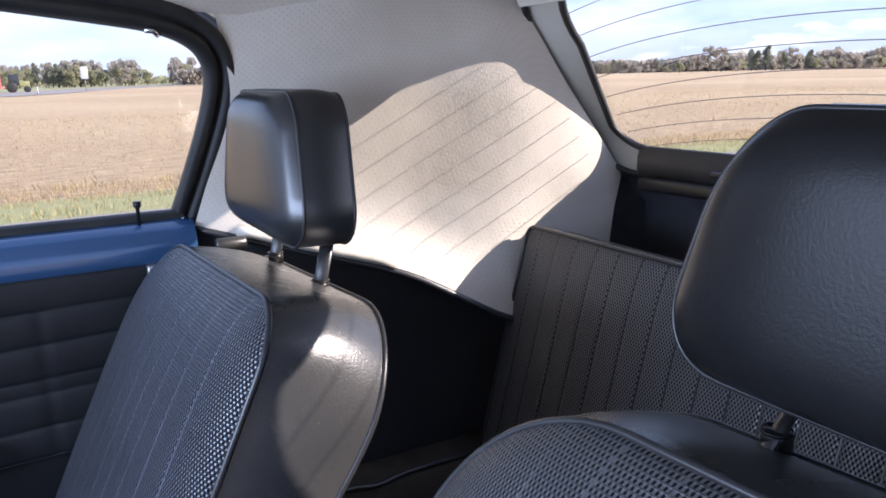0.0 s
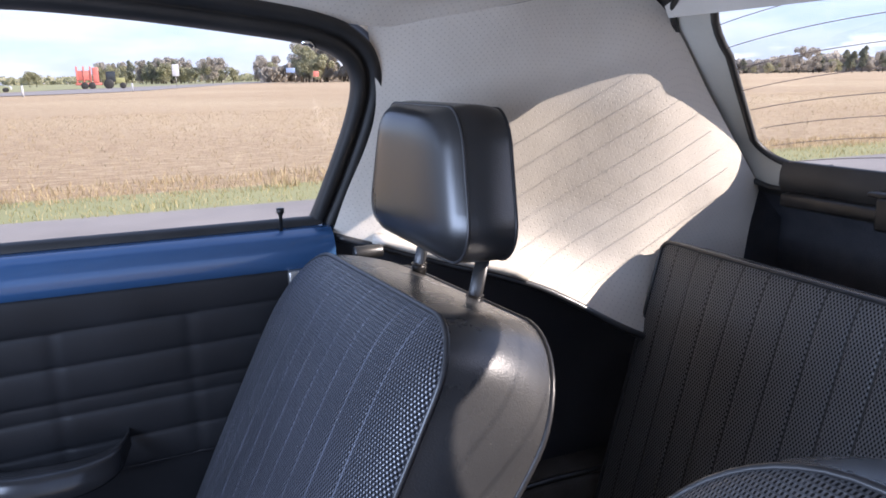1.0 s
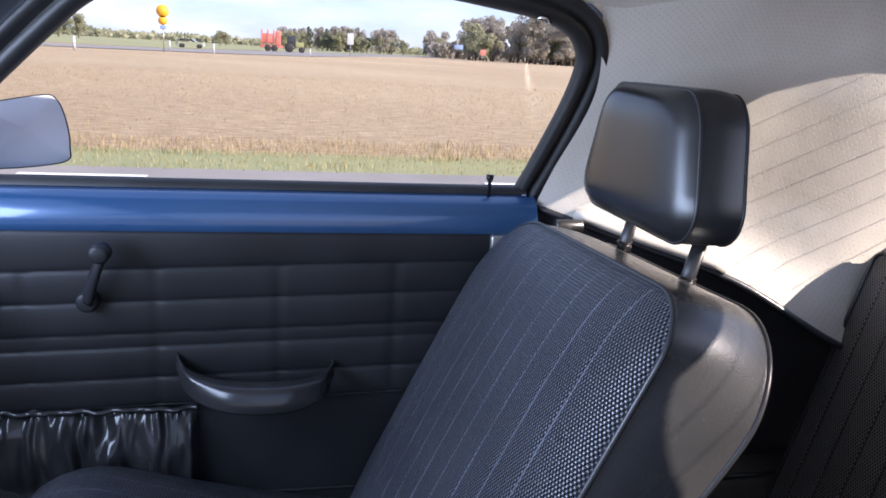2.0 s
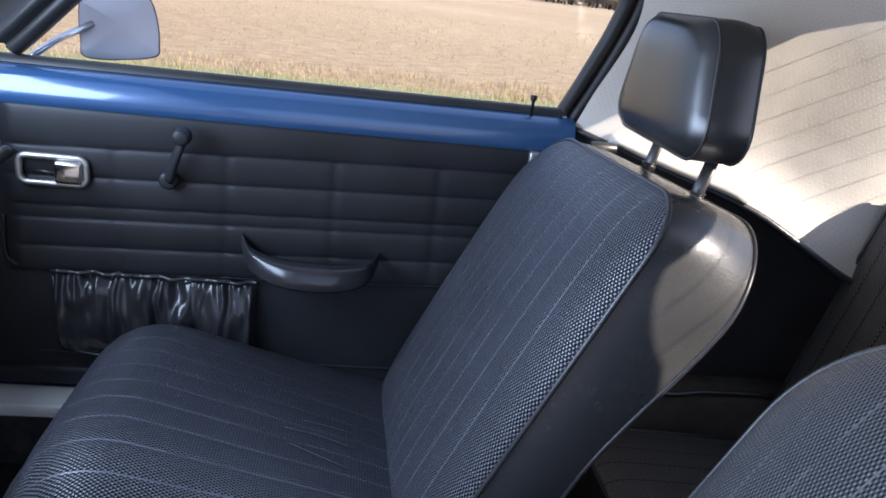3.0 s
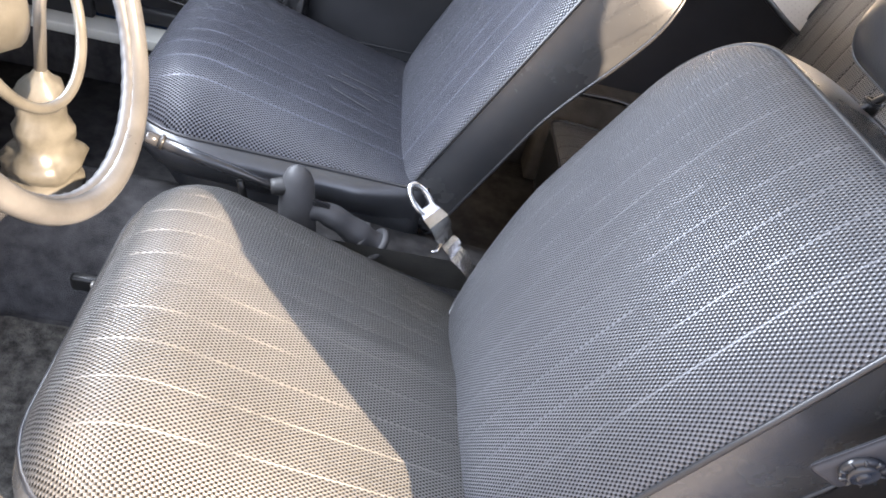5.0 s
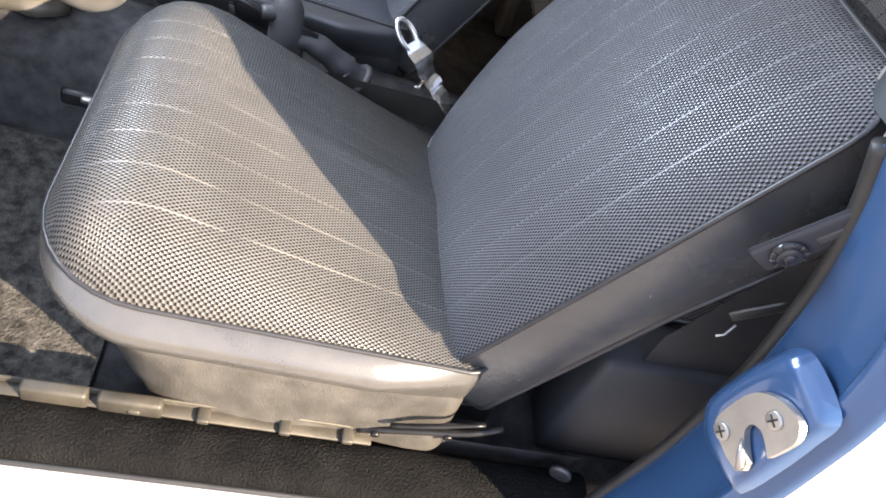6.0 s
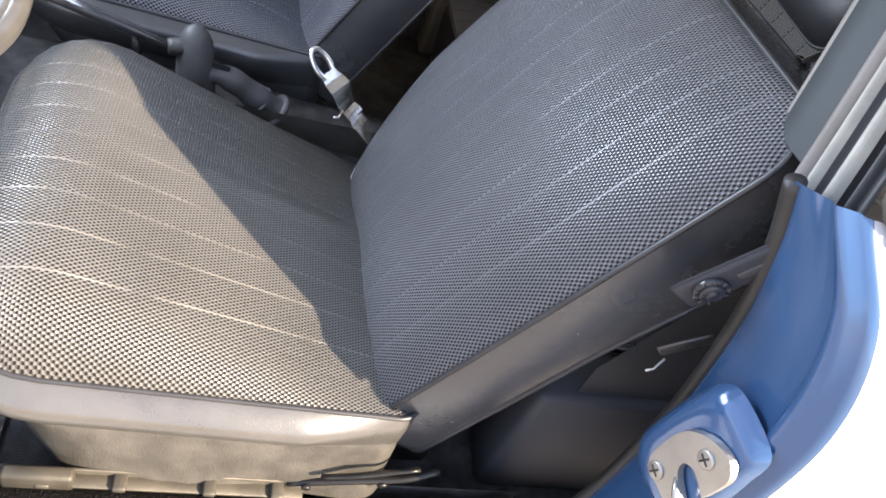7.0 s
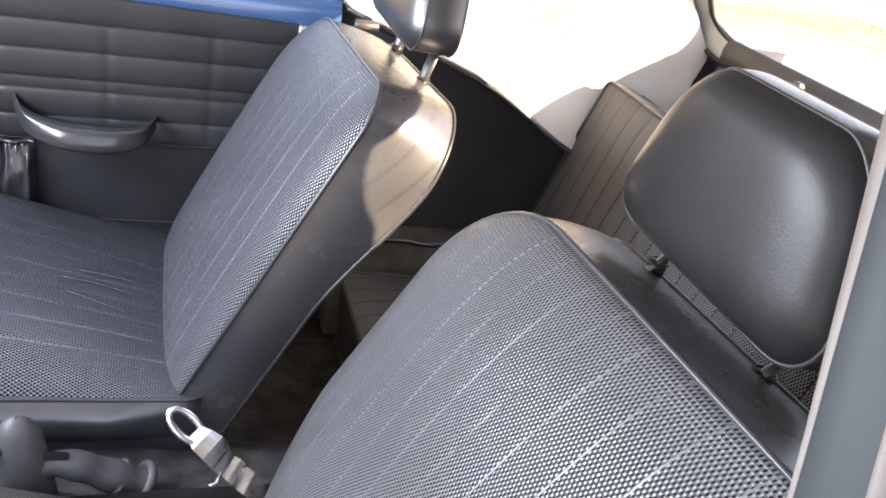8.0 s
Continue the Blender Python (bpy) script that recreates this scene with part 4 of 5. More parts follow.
def seat(place_xyz, label, head, lean, sag, radii, rise=0.0, tuck=0.0, worn=None, thin=0.035, barrel=0.010, shell=0.503):
    """A front seat: reclined back, cushion, skirt, rails and a headrest on two stems. worn: sunlit-toned side vinyl,
    which also picks the driver's other materials.
    """
    st = thing("front_seat", label, "car seat", place_xyz, group="front seats")
    lines = [-0.205 + 0.0455 * i for i in range(10)]
    slab(lambda v, s, d: Vector((0, v * (1 - 0.03 * max(0, s / 0.5) ** 2 - (tuck * max(0, (0.14 - s) / 0.24) ** 1.4 if v > 0 else 0)) + lean * (s - 0.05), 0.5)) + BU * (s * (1 - 0.1 * v)) + BN * d, (-0.10, 0.484 + rise, 0.270, radii[0], 0.03, radii[1]), (-0.115, shell + rise, 0.271, 0.11, 0.03), 0.124, 0.030,
         ("backrest", "back_side", "back_shell"), (WEAVE_BACK if worn else WEAVE, VINYL_SHELL), st, lines, (-0.08, 0.43), 150, weld=0.0004 if worn else 0.0007, bulge=0.005, roll=0.62, barrel=barrel, thin=thin, labels=("black woven vinyl backrest with stitched channels", "smooth black vinyl", ""))
    slab(lambda v, s, d: Vector((-0.512 + s, v * (1 - (0.22 * tuck * (s / 0.535) ** 2 if v > 0 else 0)), 0.492 - 0.075 * s - (sag * v if v > 0 else 0.12 * v) * s + d)), (0.0, 0.535, 0.282, 0.03, 0.13), (0.02, 0.535, 0.278, 0.03, 0.12), 0.080, lambda s: 0.094 + rise * 1.5 - (0.089 + rise * 1.5) * min(1, max(0, (s - 0.12) / 0.40)) ** 1.0,
         ("cushion", "cushion_side", "cushion_base"), (WEAVE_SUNLIT if worn else WEAVE, VINYL), st, lines, (0.04, 0.50), 150, bulge=0.030, taper=0.16, high=0.58, side=worn, power=4.2, roll=0.8, under=False, labels=("black woven vinyl seat cushion with stitched channels", "smooth black vinyl", ""))
    # skirt under the cushion
    rows = []
    for z, inset in ((0.440, 0.004), (0.412, -0.006), (0.390, -0.010), (0.36, -0.014), (0.33, -0.020), (0.304, -0.026)) if worn else ((0.440, 0.004), (0.412, -0.004), (0.390, -0.006), (0.36, -0.003), (0.33, 0.005), (0.302, 0.012)):
        ring = []
        front_ = 0.03 + 0.62 * max(0.0, 0.425 - z)
        steps_ = stations(front_, 0.53, 0.03, 0.11, 12)
        for s in steps_:
            ring.append(Vector((-0.512 + s, -half(s, front_, 0.53, 0.275, 0.03, 0.11) + inset + 0.003 * math.sin(s * 37 + z * 60), z)))
        for s in reversed(steps_):
            ring.append(Vector((-0.512 + s, half(s, front_, 0.53, 0.275, 0.03, 0.11) - inset, z)))
        rows.append(ring)
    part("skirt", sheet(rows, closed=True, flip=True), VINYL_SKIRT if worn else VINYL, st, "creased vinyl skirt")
    for y in (-0.205, 0.205):
        part("rail", block(-0.34, 0.10, y - 0.014, y + 0.014, 0.252, 0.296, 0.004), BLACK_METAL, st, "black seat rail")
    # headrest
    hx, hy, hz, tilt, hw, hh, top_r = head
    T = radians(tilt)
    hu, hn = Vector((math.sin(T), 0, math.cos(T))), Vector((-math.cos(T), 0, math.sin(T)))
    hr = slab(lambda v, s, d: Vector((hx, hy + v * (1 - 0.30 * (s + hh) / (2 * hh)), hz)) + hu * s + hn * (d + 0.030), (-hh, hh, hw, top_r, 0.056), (-hh + 0.002, hh, hw - 0.002, top_r - 0.004, 0.052), 0.056, 0.026,
              ("headrest", "headrest_side", "headrest_back"), (VINYL_HEAD if worn else VINYL_HEAD_GLOSS, VINYL_HEAD), st, (), (0, 1), 40, side=VINYL_SHELL if worn else VINYL, bulge=0.004, pipe=0.0020, power=4.5, roll=0.70, labels=("black vinyl headrest cushion", "", ""))
    for y in (-0.085, 0.085):
        foot = Vector((0, y, 0.5)) + BU * (shell + rise + 0.005) - BN * 0.105
        topp = Vector((hx + 0.01, y, hz - hh + 0.01))
        part("stem", tube([foot - (topp - foot).normalized() * 0.05, foot, topp], 0.0085, n=12, squash=0.5), STEM, st, "flat dark steel stem")
        part("socket", tube([foot + Vector((0, 0, -0.012)), foot + Vector((0, 0, -0.002)), foot + Vector((0.001, 0, 0.002))], [0.0095, 0.010, 0.0085], n=14), BLACK_METAL, st, "black ferrule")
        part("socket_ring", tube([foot + Vector((0.0095 * math.cos(a), 0.0095 * math.sin(a), 0.002)) for a in np.linspace(0, 2 * math.pi, 16, endpoint=False)], 0.0014, closed=True, n=6), BLACK_METAL, st)
    return st


P_AT, D_AT = (-0.02, 0.877, 0), (0.086, 0.19, 0)
passenger_seat = seat(P_AT, "black vinyl passenger seat with woven panels and headrest", (0.313, 0.012, 1.044, 4, 0.162, 0.083, 0.042), -0.02, 0.25, (0.06, 0.14))
driver_seat = seat(D_AT, "black vinyl driver's seat with woven panels, half in sun", (0.335, 0.015, 1.030, 6, 0.160, 0.087, 0.070), -0.035, 0.62, (0.06, 0.15), 0.008, 0.34, VINYL_SUNLIT, 0.022, 0.020, 0.500)

# creases and scuffs on the passenger's seat
for pts_, r_ in (
        ([(-0.213, 0.833, 0.521), (-0.160, 0.834, 0.507), (-0.109, 0.831, 0.490)], 0.0013), ([(-0.202, 0.797, 0.519), (-0.160, 0.785, 0.508), (-0.117, 0.776, 0.495)], 0.0013),
        ([(-0.190, 0.862, 0.515), (-0.150, 0.866, 0.503), (-0.112, 0.868, 0.491)], 0.0010),
        ([(-0.013, 0.712, 0.578), (-0.003, 0.722, 0.603), (0.010, 0.731, 0.634)], 0.0016), ([(-0.008, 0.700, 0.588), (0.002, 0.709, 0.612)], 0.0012)):
    part("crease", tube([p - Vector(P_AT) + Vector((-0.001, 0, 0.0014)) for p in curve(pts_, 4)], [0.0004] + [r_] * (4 * len(pts_) - 5) + [0.0004], n=6, squash=0.5), SCUFF, passenger_seat, "pale scuffed crease")

# seam stitches over the top of the driver's headrest
for k_ in range(21):
    y_ = -0.040 + 0.0055 * k_
    part("stitch", tube([(0.318, y_, 1.1160), (0.3182, y_ + 0.0018, 1.1172), (0.318, y_ + 0.0036, 1.1160)], [0.0004, 0.0009, 0.0004], n=5), BOOT, driver_seat)

# recliner on the driver's seat, outer side
# its place on the seat's outer side
REC_C = Vector((0.182, -0.318, 0.806))
re_u, re_n = Vector((0.47, -0.11, 0.875)).normalized(), Vector((-0.05, -1.0, -0.08)).normalized()
re_s = re_u.cross(re_n).normalized()
re_m = Matrix(((re_u.x, re_s.x, re_n.x, 0), (re_u.y, re_s.y, re_n.y, 0), (re_u.z, re_s.z, re_n.z, 0), (0, 0, 0, 1)))
rc = part("recliner_plate", block(-0.030, 0.068, -0.020, 0.020, -0.006, 0.003, 0.006, 3, Matrix.Translation(REC_C) @ re_m), BLACK_TRIM, driver_seat, "black recliner cover")
part("slot", block(0.026, 0.058, -0.005, 0.005, 0.001, 0.0045, 0.002, 2, Matrix.Translation(REC_C) @ re_m), BOOT, rc, "grey moulded bar")
for r_, d_ in ((0.017, 0.005), (0.012, 0.008), (0.006, 0.010)):
    part("recliner_knob", disc(REC_C + re_n * d_, re_n, r_, 0.006, bevel=0.002), VINYL_SHINY, rc, "ribbed round recliner knob")
for k_ in range(10):
    a_ = 2 * math.pi * k_ / 10
    part("knob_rib", block(-0.0012, 0.0012, -0.003, 0.003, 0.006, 0.0095, 0.0008, 1, Matrix.Translation(REC_C) @ re_m @ Matrix.Rotation(a_, 4, "Z") @ Matrix.Translation((0, 0.0145, 0))), VINYL_SHINY, rc)
tab_m = Matrix.Translation(Vector((0.222, -0.312, 0.712))) @ re_m
part("release_tab", block(-0.030, 0.026, -0.009, 0.009, -0.002, 0.0015, 0.003, 2, tab_m @ Matrix.Rotation(radians(16), 4, "Z")), STEM, driver_seat, "grey metal release tab")
part("tab_wire", tube([tab_m @ Vector(p) for p in ((-0.030, 0.006, 0.002), (-0.046, 0.010, 0.006), (-0.052, 0.003, 0.008))], 0.0016, n=6), STEEL, driver_seat)
# hinge linkage where the back meets the cushion
for pts_, r_ in (([(-0.105, -0.292, 0.318), (-0.040, -0.298, 0.344), (0.030, -0.300, 0.362), (0.075, -0.292, 0.372)], 0.010), ([(-0.070, -0.300, 0.352), (-0.020, -0.304, 0.372), (0.045, -0.300, 0.388)], 0.006), ([(-0.115, -0.286, 0.300), (-0.02, -0.290, 0.318), (0.060, -0.285, 0.345)], 0.006)):
    part("hinge_arm", tube(curve(pts_, 5), r_, squash=0.55), BLACK_METAL, driver_seat, "black pressed-steel hinge arm")
for p_ in ((-0.085, -0.304, 0.330), (0.005, -0.308, 0.356)):
    part("rivet", disc(p_, (0, 1, 0.2), 0.006, 0.006, bevel=0.002), BLACK_METAL, driver_seat)
part("rail_stop", block(-0.120, -0.104, -0.302, -0.284, 0.300, 0.316, 0.003), STEEL, driver_seat, "bright metal rail end")

# ---- rear bench ----
bench = thing("rear_bench", "black rear bench with vertically stitched woven back", "car seat", (0.5, MID, 0.25))
BI = Matrix.Translation((-0.5, -MID, -0.25))
RB = radians(15)
ru, rn = Vector((math.sin(RB), 0, math.cos(RB))), Vector((-math.cos(RB), 0, math.sin(RB)))
bl = [-0.44 + 0.0463 * i for i in range(20)]
slab(lambda v, s, d: Vector((0.735, MID + v, 0.895)) + ru * (s - 0.46) + rn * d, (0.0, 0.46, 0.478, 0.018, 0.02), (0.0, 0.46, 0.478, 0.018, 0.02), 0.075, 0.010,
     ("backrest", "back_side", "back_shell"), (WEAVE_REAR, VINYL), bench, bl, (0.02, 0.445), 320, side=VINYL_SHELL, bulge=0.004, weld=0.0018, power=6, labels=("woven vinyl bench back with stitched channels", "", ""))
slab(lambda v, s, d: Vector((0.265 + s, MID + v, 0.442 - 0.06 * s + d)), (0.0, 0.40, 0.470, 0.02, 0.035), (0.01, 0.40, 0.465, 0.02, 0.03), 0.15, 0.02,
     ("cushion", "cushion_side", "cushion_base"), (WEAVE_REAR, VINYL), bench, [-0.44 + 0.0463 * i for i in range(20)], (0.02, 0.38), 320, bulge=0.006, power=6, labels=("woven vinyl bench cushion", "", ""))
for ob in bench.children:
    ob.matrix_parent_inverse = BI
car_part("bench_base", block(0.33, 0.75, 0.08, 0.98, 0.25, 0.34, 0.01), CARPET)
# carpeted side boxes beside the bench
for side in (0, 1):
    y0, y1 = (1.03, 1.12) if not side else (2 * MID - 1.12, 2 * MID - 1.03)
    # far box in a lit tone, near box in a shaded one
    car_part("side_box", block(0.26, 0.74, y0, y1, 0.25, 0.495, 0.012), BLACK_TRIM if side else CARPET_BROWN, "carpeted box beside the bench")
    yy = 1.034 if not side else 2 * MID - 1.034
    car_part("box_trim", tube(curve([(0.30, yy, 0.497), (0.40, yy, 0.499), (0.45, yy - 0.004, 0.494), (0.52, yy, 0.499), (0.72, yy, 0.499)], 6), 0.005), STEM, "worn metal beading")

# ---- handbrake with its boot ----
hb = thing("handbrake", "black ribbed handbrake lever with rubber boot", "handbrake", (-0.22, 0.475, 0.385))
HI = Matrix.Translation((0.22, -0.475, -0.385))


def free_part(owner, inv, name, bm, material, label=""):
    ob = part(name, bm, material, owner, label)
    ob.matrix_parent_inverse = inv
    return ob


tip = Vector((-0.436, 0.467, 0.564))
root = Vector((-0.212, 0.478, 0.500))
ax = (root - tip).normalized()
free_part(hb, HI, "lever", tube([tip + ax * 0.02, tip + ax * 0.14, tip + ax * 0.155, root + ax * 0.05], [0.0112, 0.0106, 0.0075, 0.007], n=14, squash=0.85), VINYL_SHINY, "black painted lever")
free_part(hb, HI, "release_button", tube([tip, tip + ax * 0.004, tip + ax * 0.022], [0.007, 0.0092, 0.0092], n=14), VINYL_SHINY, "worn push button")
free_part(hb, HI, "collar", tube([tip + ax * 0.022, tip + ax * 0.027], 0.0116, n=14), BLACK_METAL)
bp = curve([(-0.255, 0.475, 0.510), (-0.240, 0.478, 0.512), (-0.225, 0.480, 0.516)], 2)
free_part(hb, HI, "grip_end", tube(bp, [0.012, 0.013, 0.014, 0.014, 0.012], n=12), RUBBER)
# boot: a tall rounded knuckle and a flat folded bellows behind it
kn = [(0.0, 0.027), (0.04, 0.0265), (0.08, 0.0245), (0.11, 0.0225), (0.13, 0.0205), (0.143, 0.016), (0.150, 0.010), (0.1535, 0.005), (0.1545, 0.001)]
kn_u = Vector((-0.08, 0.02, 1.0)).normalized()
rows = []
for h_, r_ in kn:
    c_ = Vector((-0.206, 0.480, 0.398)) + kn_u * h_
    rows.append([c_ + Vector((r_ * 1.15 * math.cos(a), r_ * math.sin(a), 0)) * (1 + 0.03 * math.sin(3 * a + h_ * 60)) for a in np.linspace(0, 2 * math.pi, 22, endpoint=False)])
free_part(hb, HI, "boot", sheet(rows, closed=True), BOOT, "rounded grey rubber boot")
sl = curve([(-0.212, 0.482, 0.462), (-0.180, 0.484, 0.474), (-0.150, 0.488, 0.462), (-0.120, 0.493, 0.440), (-0.092, 0.498, 0.420), (-0.078, 0.500, 0.410)], 5)
sl_r = [0.018 + 0.008 * min(1, k_ / 16) + 0.0014 * math.sin(k_ * 0.9) for k_ in range(len(sl))]
free_part(hb, HI, "sleeve", tube(sl, sl_r, n=18, squash=0.82), BOOT, "creased grey rubber sleeve")
e_ = (sl[-1] - sl[-3]).normalized()
e_s = e_.cross(Vector((0, 1, 0))).normalized()
free_part(hb, HI, "boot_ring", tube([sl[-2] + Vector((0, 0.029 * math.cos(a), 0)) + e_s * 0.025 * math.sin(a) for a in np.linspace(0, 2 * math.pi, 24, endpoint=False)], 0.0065, closed=True), BOOT)
free_part(hb, HI, "boot_fold", tube([sl[-9] + Vector((0, 0.0250 * math.cos(a), 0)) + e_s * 0.0205 * math.sin(a) for a in np.linspace(0, 2 * math.pi, 24, endpoint=False)], 0.0032, closed=True), BOOT)
free_part(hb, HI, "ratchet", tube([(-0.30, 0.474, 0.512), (-0.295, 0.476, 0.485), (-0.285, 0.478, 0.45), (-0.27, 0.48, 0.40)], 0.006, n=8), BLACK_METAL)

# ---- belt buckle lying between the seats ----
bk = thing("belt_buckle", "chrome seat-belt tongue standing between the seats", "belt buckle", (0.06, 0.50, 0.39))
KI = Matrix.Translation((-0.06, -0.50, -0.39))
b_top, b_low = Vector((-0.045, 0.478, 0.556)), Vector((0.072, 0.438, 0.438))
axis = (b_low - b_top).normalized()
across = axis.cross(Vector((0.2, -0.8, 0.8))).normalized()
out_n = across.cross(axis)


def strap(spans, thick):
    """A bent plate along the buckle's line: rows of (distance, half width, lift)."""
    top_, bot_ = [], []
    for d_, w_, l_ in spans:
        c_ = b_top + axis * d_ + out_n * l_
        turn_ = radians(-30 + 420 * d_)
        side_ = across * math.cos(turn_) + out_n * math.sin(turn_)
        top_.append([c_ + side_ * w_ * 0.95 * q for q in np.linspace(-1, 1, 5)])
    bm_ = sheet(top_)
    bmesh.ops.solidify(bm_, geom=bm_.faces[:], thickness=thick)
    return bm_


free_part(bk, KI, "ring", tube([b_top + axis * (0.024 + 0.028 * math.cos(a)) + across * 0.0125 * math.sin(a) for a in np.linspace(0, 2 * math.pi, 20, endpoint=False)], 0.0042, closed=True, n=8, squash=1.3), BUCKLE, "chrome hook ring")
free_part(bk, KI, "plate", strap([(0.036, 0.012, 0.004), (0.050, 0.017, 0.007), (0.064, 0.019, 0.016), (0.076, 0.019, 0.013), (0.090, 0.018, 0.000), (0.104, 0.016, 0.000)], 0.002), BUCKLE, "bent chrome plate")
free_part(bk, KI, "cap", strap([(0.103, 0.016, 0.000), (0.110, 0.018, 0.007), (0.118, 0.018, 0.009), (0.128, 0.018, 0.002)], 0.003), BUCKLE, "bent steel neck")
free_part(bk, KI, "tongue", strap([(0.127, 0.018, 0.002), (0.136, 0.019, 0.012), (0.160, 0.019, 0.012), (0.182, 0.019, 0.006)], 0.003), BUCKLE, "flat chrome tongue")
free_part(bk, KI, "lever_tip", tube([b_top + axis * 0.100 + across * 0.012, b_top + axis * 0.103 + across * 0.028 + out_n * 0.006, b_top + axis * 0.096 + across * 0.034 + out_n * 0.010], [0.003, 0.0035, 0.002], n=6), BUCKLE)

for ob in bk.children:
    if ob.name.split(".")[0] in ("plate", "cap", "tongue"):
        for poly in ob.data.polygons:
            poly.use_smooth = False

# ---- steering wheel and column ----
wheel = thing("steering_wheel", "large ivory steering wheel with thin rim and horn ring", "steering wheel", (-0.43, 0.2, 0.86))
WI = Matrix.Translation((0.43, -0.2, -0.86))
W_C, W_A, W_R = Vector((-0.443, 0.196, 0.875)), radians(19), 0.190
w_up = Vector((-math.sin(W_A), 0, math.cos(W_A)))
w_n = Vector((math.cos(W_A), 0, math.sin(W_A)))
w_s = Vector((0, 1, 0))


def on_wheel(r, a, d=0.0):
    return W_C + w_s * r * math.cos(a) + w_up * r * math.sin(a) + w_n * d


ang = np.linspace(0, 2 * math.pi, 72, endpoint=False)
free_part(wheel, WI, "rim", tube([on_wheel(W_R, a) for a in ang], 0.0125, closed=True, n=12), IVORY_RIM, "worn grey-ivory rim")
free_part(wheel, WI, "finger_grip", tube([on_wheel(W_R - 0.0085, a, -0.006) for a in np.linspace(0, 2 * math.pi, 240, endpoint=False)], [0.0080 + 0.0004 * math.sin(k_ * 2 * math.pi / 4) for k_ in range(240)], closed=True, n=8), BOOT, "ribbed dark finger grips")
free_part(wheel, WI, "horn_ring", tube([on_wheel(W_R - 0.095, a, -0.012) for a in ang], 0.0055, closed=True, n=8), CREAM, "ivory horn ring")
for a in (radians(165), radians(195)):
    free_part(wheel, WI, "spoke", tube([on_wheel(0.03, a, -0.05), on_wheel(0.10, a, -0.03), on_wheel(W_R, a)], [0.014, 0.012, 0.009], n=8, squash=0.6), IVORY_RIM)
free_part(wheel, WI, "hub", tube([on_wheel(0, 0, -0.09), on_wheel(0, 0, -0.06), on_wheel(0, 0, -0.03), on_wheel(0, 0, -0.02)], [0.03, 0.045, 0.04, 0.02], n=20), CREAM, "ivory hub")
column = thing("steering_column", "ivory steering column with switch housing and stalk", "steering column", (-0.7, 0.2, 0.7))
CI = Matrix.Translation((0.7, -0.2, -0.7))
c0, c1 = on_wheel(0, 0, -0.08), on_wheel(0, 0, -0.55)
free_part(column, CI, "tube", tube([c0, c1], 0.026, n=16), BLACK_METAL)

# ---- gear lever with a cream boot ----
gear = thing("gear_lever", "gear lever with yellowed cream rubber boot", "gear lever", (-0.61, 0.53, 0.39))
GI = Matrix.Translation((0.61, -0.53, -0.39))
prof_ = [(0.050, 0.388), (0.062, 0.395), (0.060, 0.412), (0.046, 0.420), (0.056, 0.432), (0.060, 0.446), (0.050, 0.460), (0.038, 0.470), (0.040, 0.490), (0.042, 0.508), (0.034, 0.522), (0.034, 0.545), (0.036, 0.560), (0.028, 0.578), (0.014, 0.590), (0.008, 0.600)]
rows = []
for i, (r_, z) in enumerate(prof_):
    ring = []
    for a in np.linspace(0, 2 * math.pi, 28, endpoint=False):
        lump = 1 + 0.10 * math.sin(3 * a + z * 40) * (0.4 if z > 0.56 else 1) + 0.05 * math.sin(7 * a + z * 90)
        ring.append((-0.612 + (z - 0.39) * 0.06 + r_ * lump * math.cos(a), 0.53 + r_ * lump * math.sin(a), z))
    rows.append(ring)
free_part(gear, GI, "boot", sheet(rows, closed=True), CREAM, "sagging cream rubber boot")
free_part(gear, GI, "lever", tube([(-0.600, 0.53, 0.585), (-0.590, 0.53, 0.70), (-0.575, 0.53, 0.775)], 0.0085, n=10), STEEL, "thin steel lever")
free_part(gear, GI, "knob", tube([(-0.577, 0.53, 0.762), (-0.575, 0.53, 0.770), (-0.572, 0.53, 0.785), (-0.570, 0.53, 0.797), (-0.570, 0.53, 0.802)], [0.010, 0.017, 0.020, 0.015, 0.006], n=16), BLACK_METAL, "black shift knob")

# ---- dashboard end and shelf bracket by the passenger's knees ----
dash = thing("dashboard", "dark grey dashboard with padded edge", "dashboard", (-0.9, MID, 0.7))
DI = Matrix.Translation((0.9, -MID, -0.7))
sec = [(-1.18, 0.90), (-0.95, 0.915), (-0.80, 0.905), (-0.755, 0.885), (-0.75, 0.862), (-0.775, 0.845), (-0.79, 0.80), (-0.80, 0.72), (-0.86, 0.68), (-1.15, 0.66)]
free_part(dash, DI, "panel", sheet([[(x, y, z) for x, z in sec] for y in np.linspace(-0.06, 1.10, 30)]), VINYL_DOOR, "dark padded dashboard")
free_part(dash, DI, "end_cap", block(-1.1, -0.80, 1.085, 1.115, 0.70, 0.895, 0.02), TRIM_GREY)
free_part(dash, DI, "bracket_arm", tube([(-0.765, 1.02, 0.728), (-0.70, 1.02, 0.782), (-0.630, 1.02, 0.842)], 0.013, n=10, squash=0.4), STEM, "grey metal arm")
free_part(dash, DI, "hinge_block", block(-0.012, 0.012, -0.014, 0.014, -0.018, 0.018, 0.004, 2, pose(-0.684, 1.005, 0.808, 10, 20, 20)), CREAM, "cream plastic hinge")
free_part(dash, DI, "bolt", disc((-0.690, 1.010, 0.785), (0.2, 0.2, 1), 0.012, 0.010, bevel=0.002), STEEL)
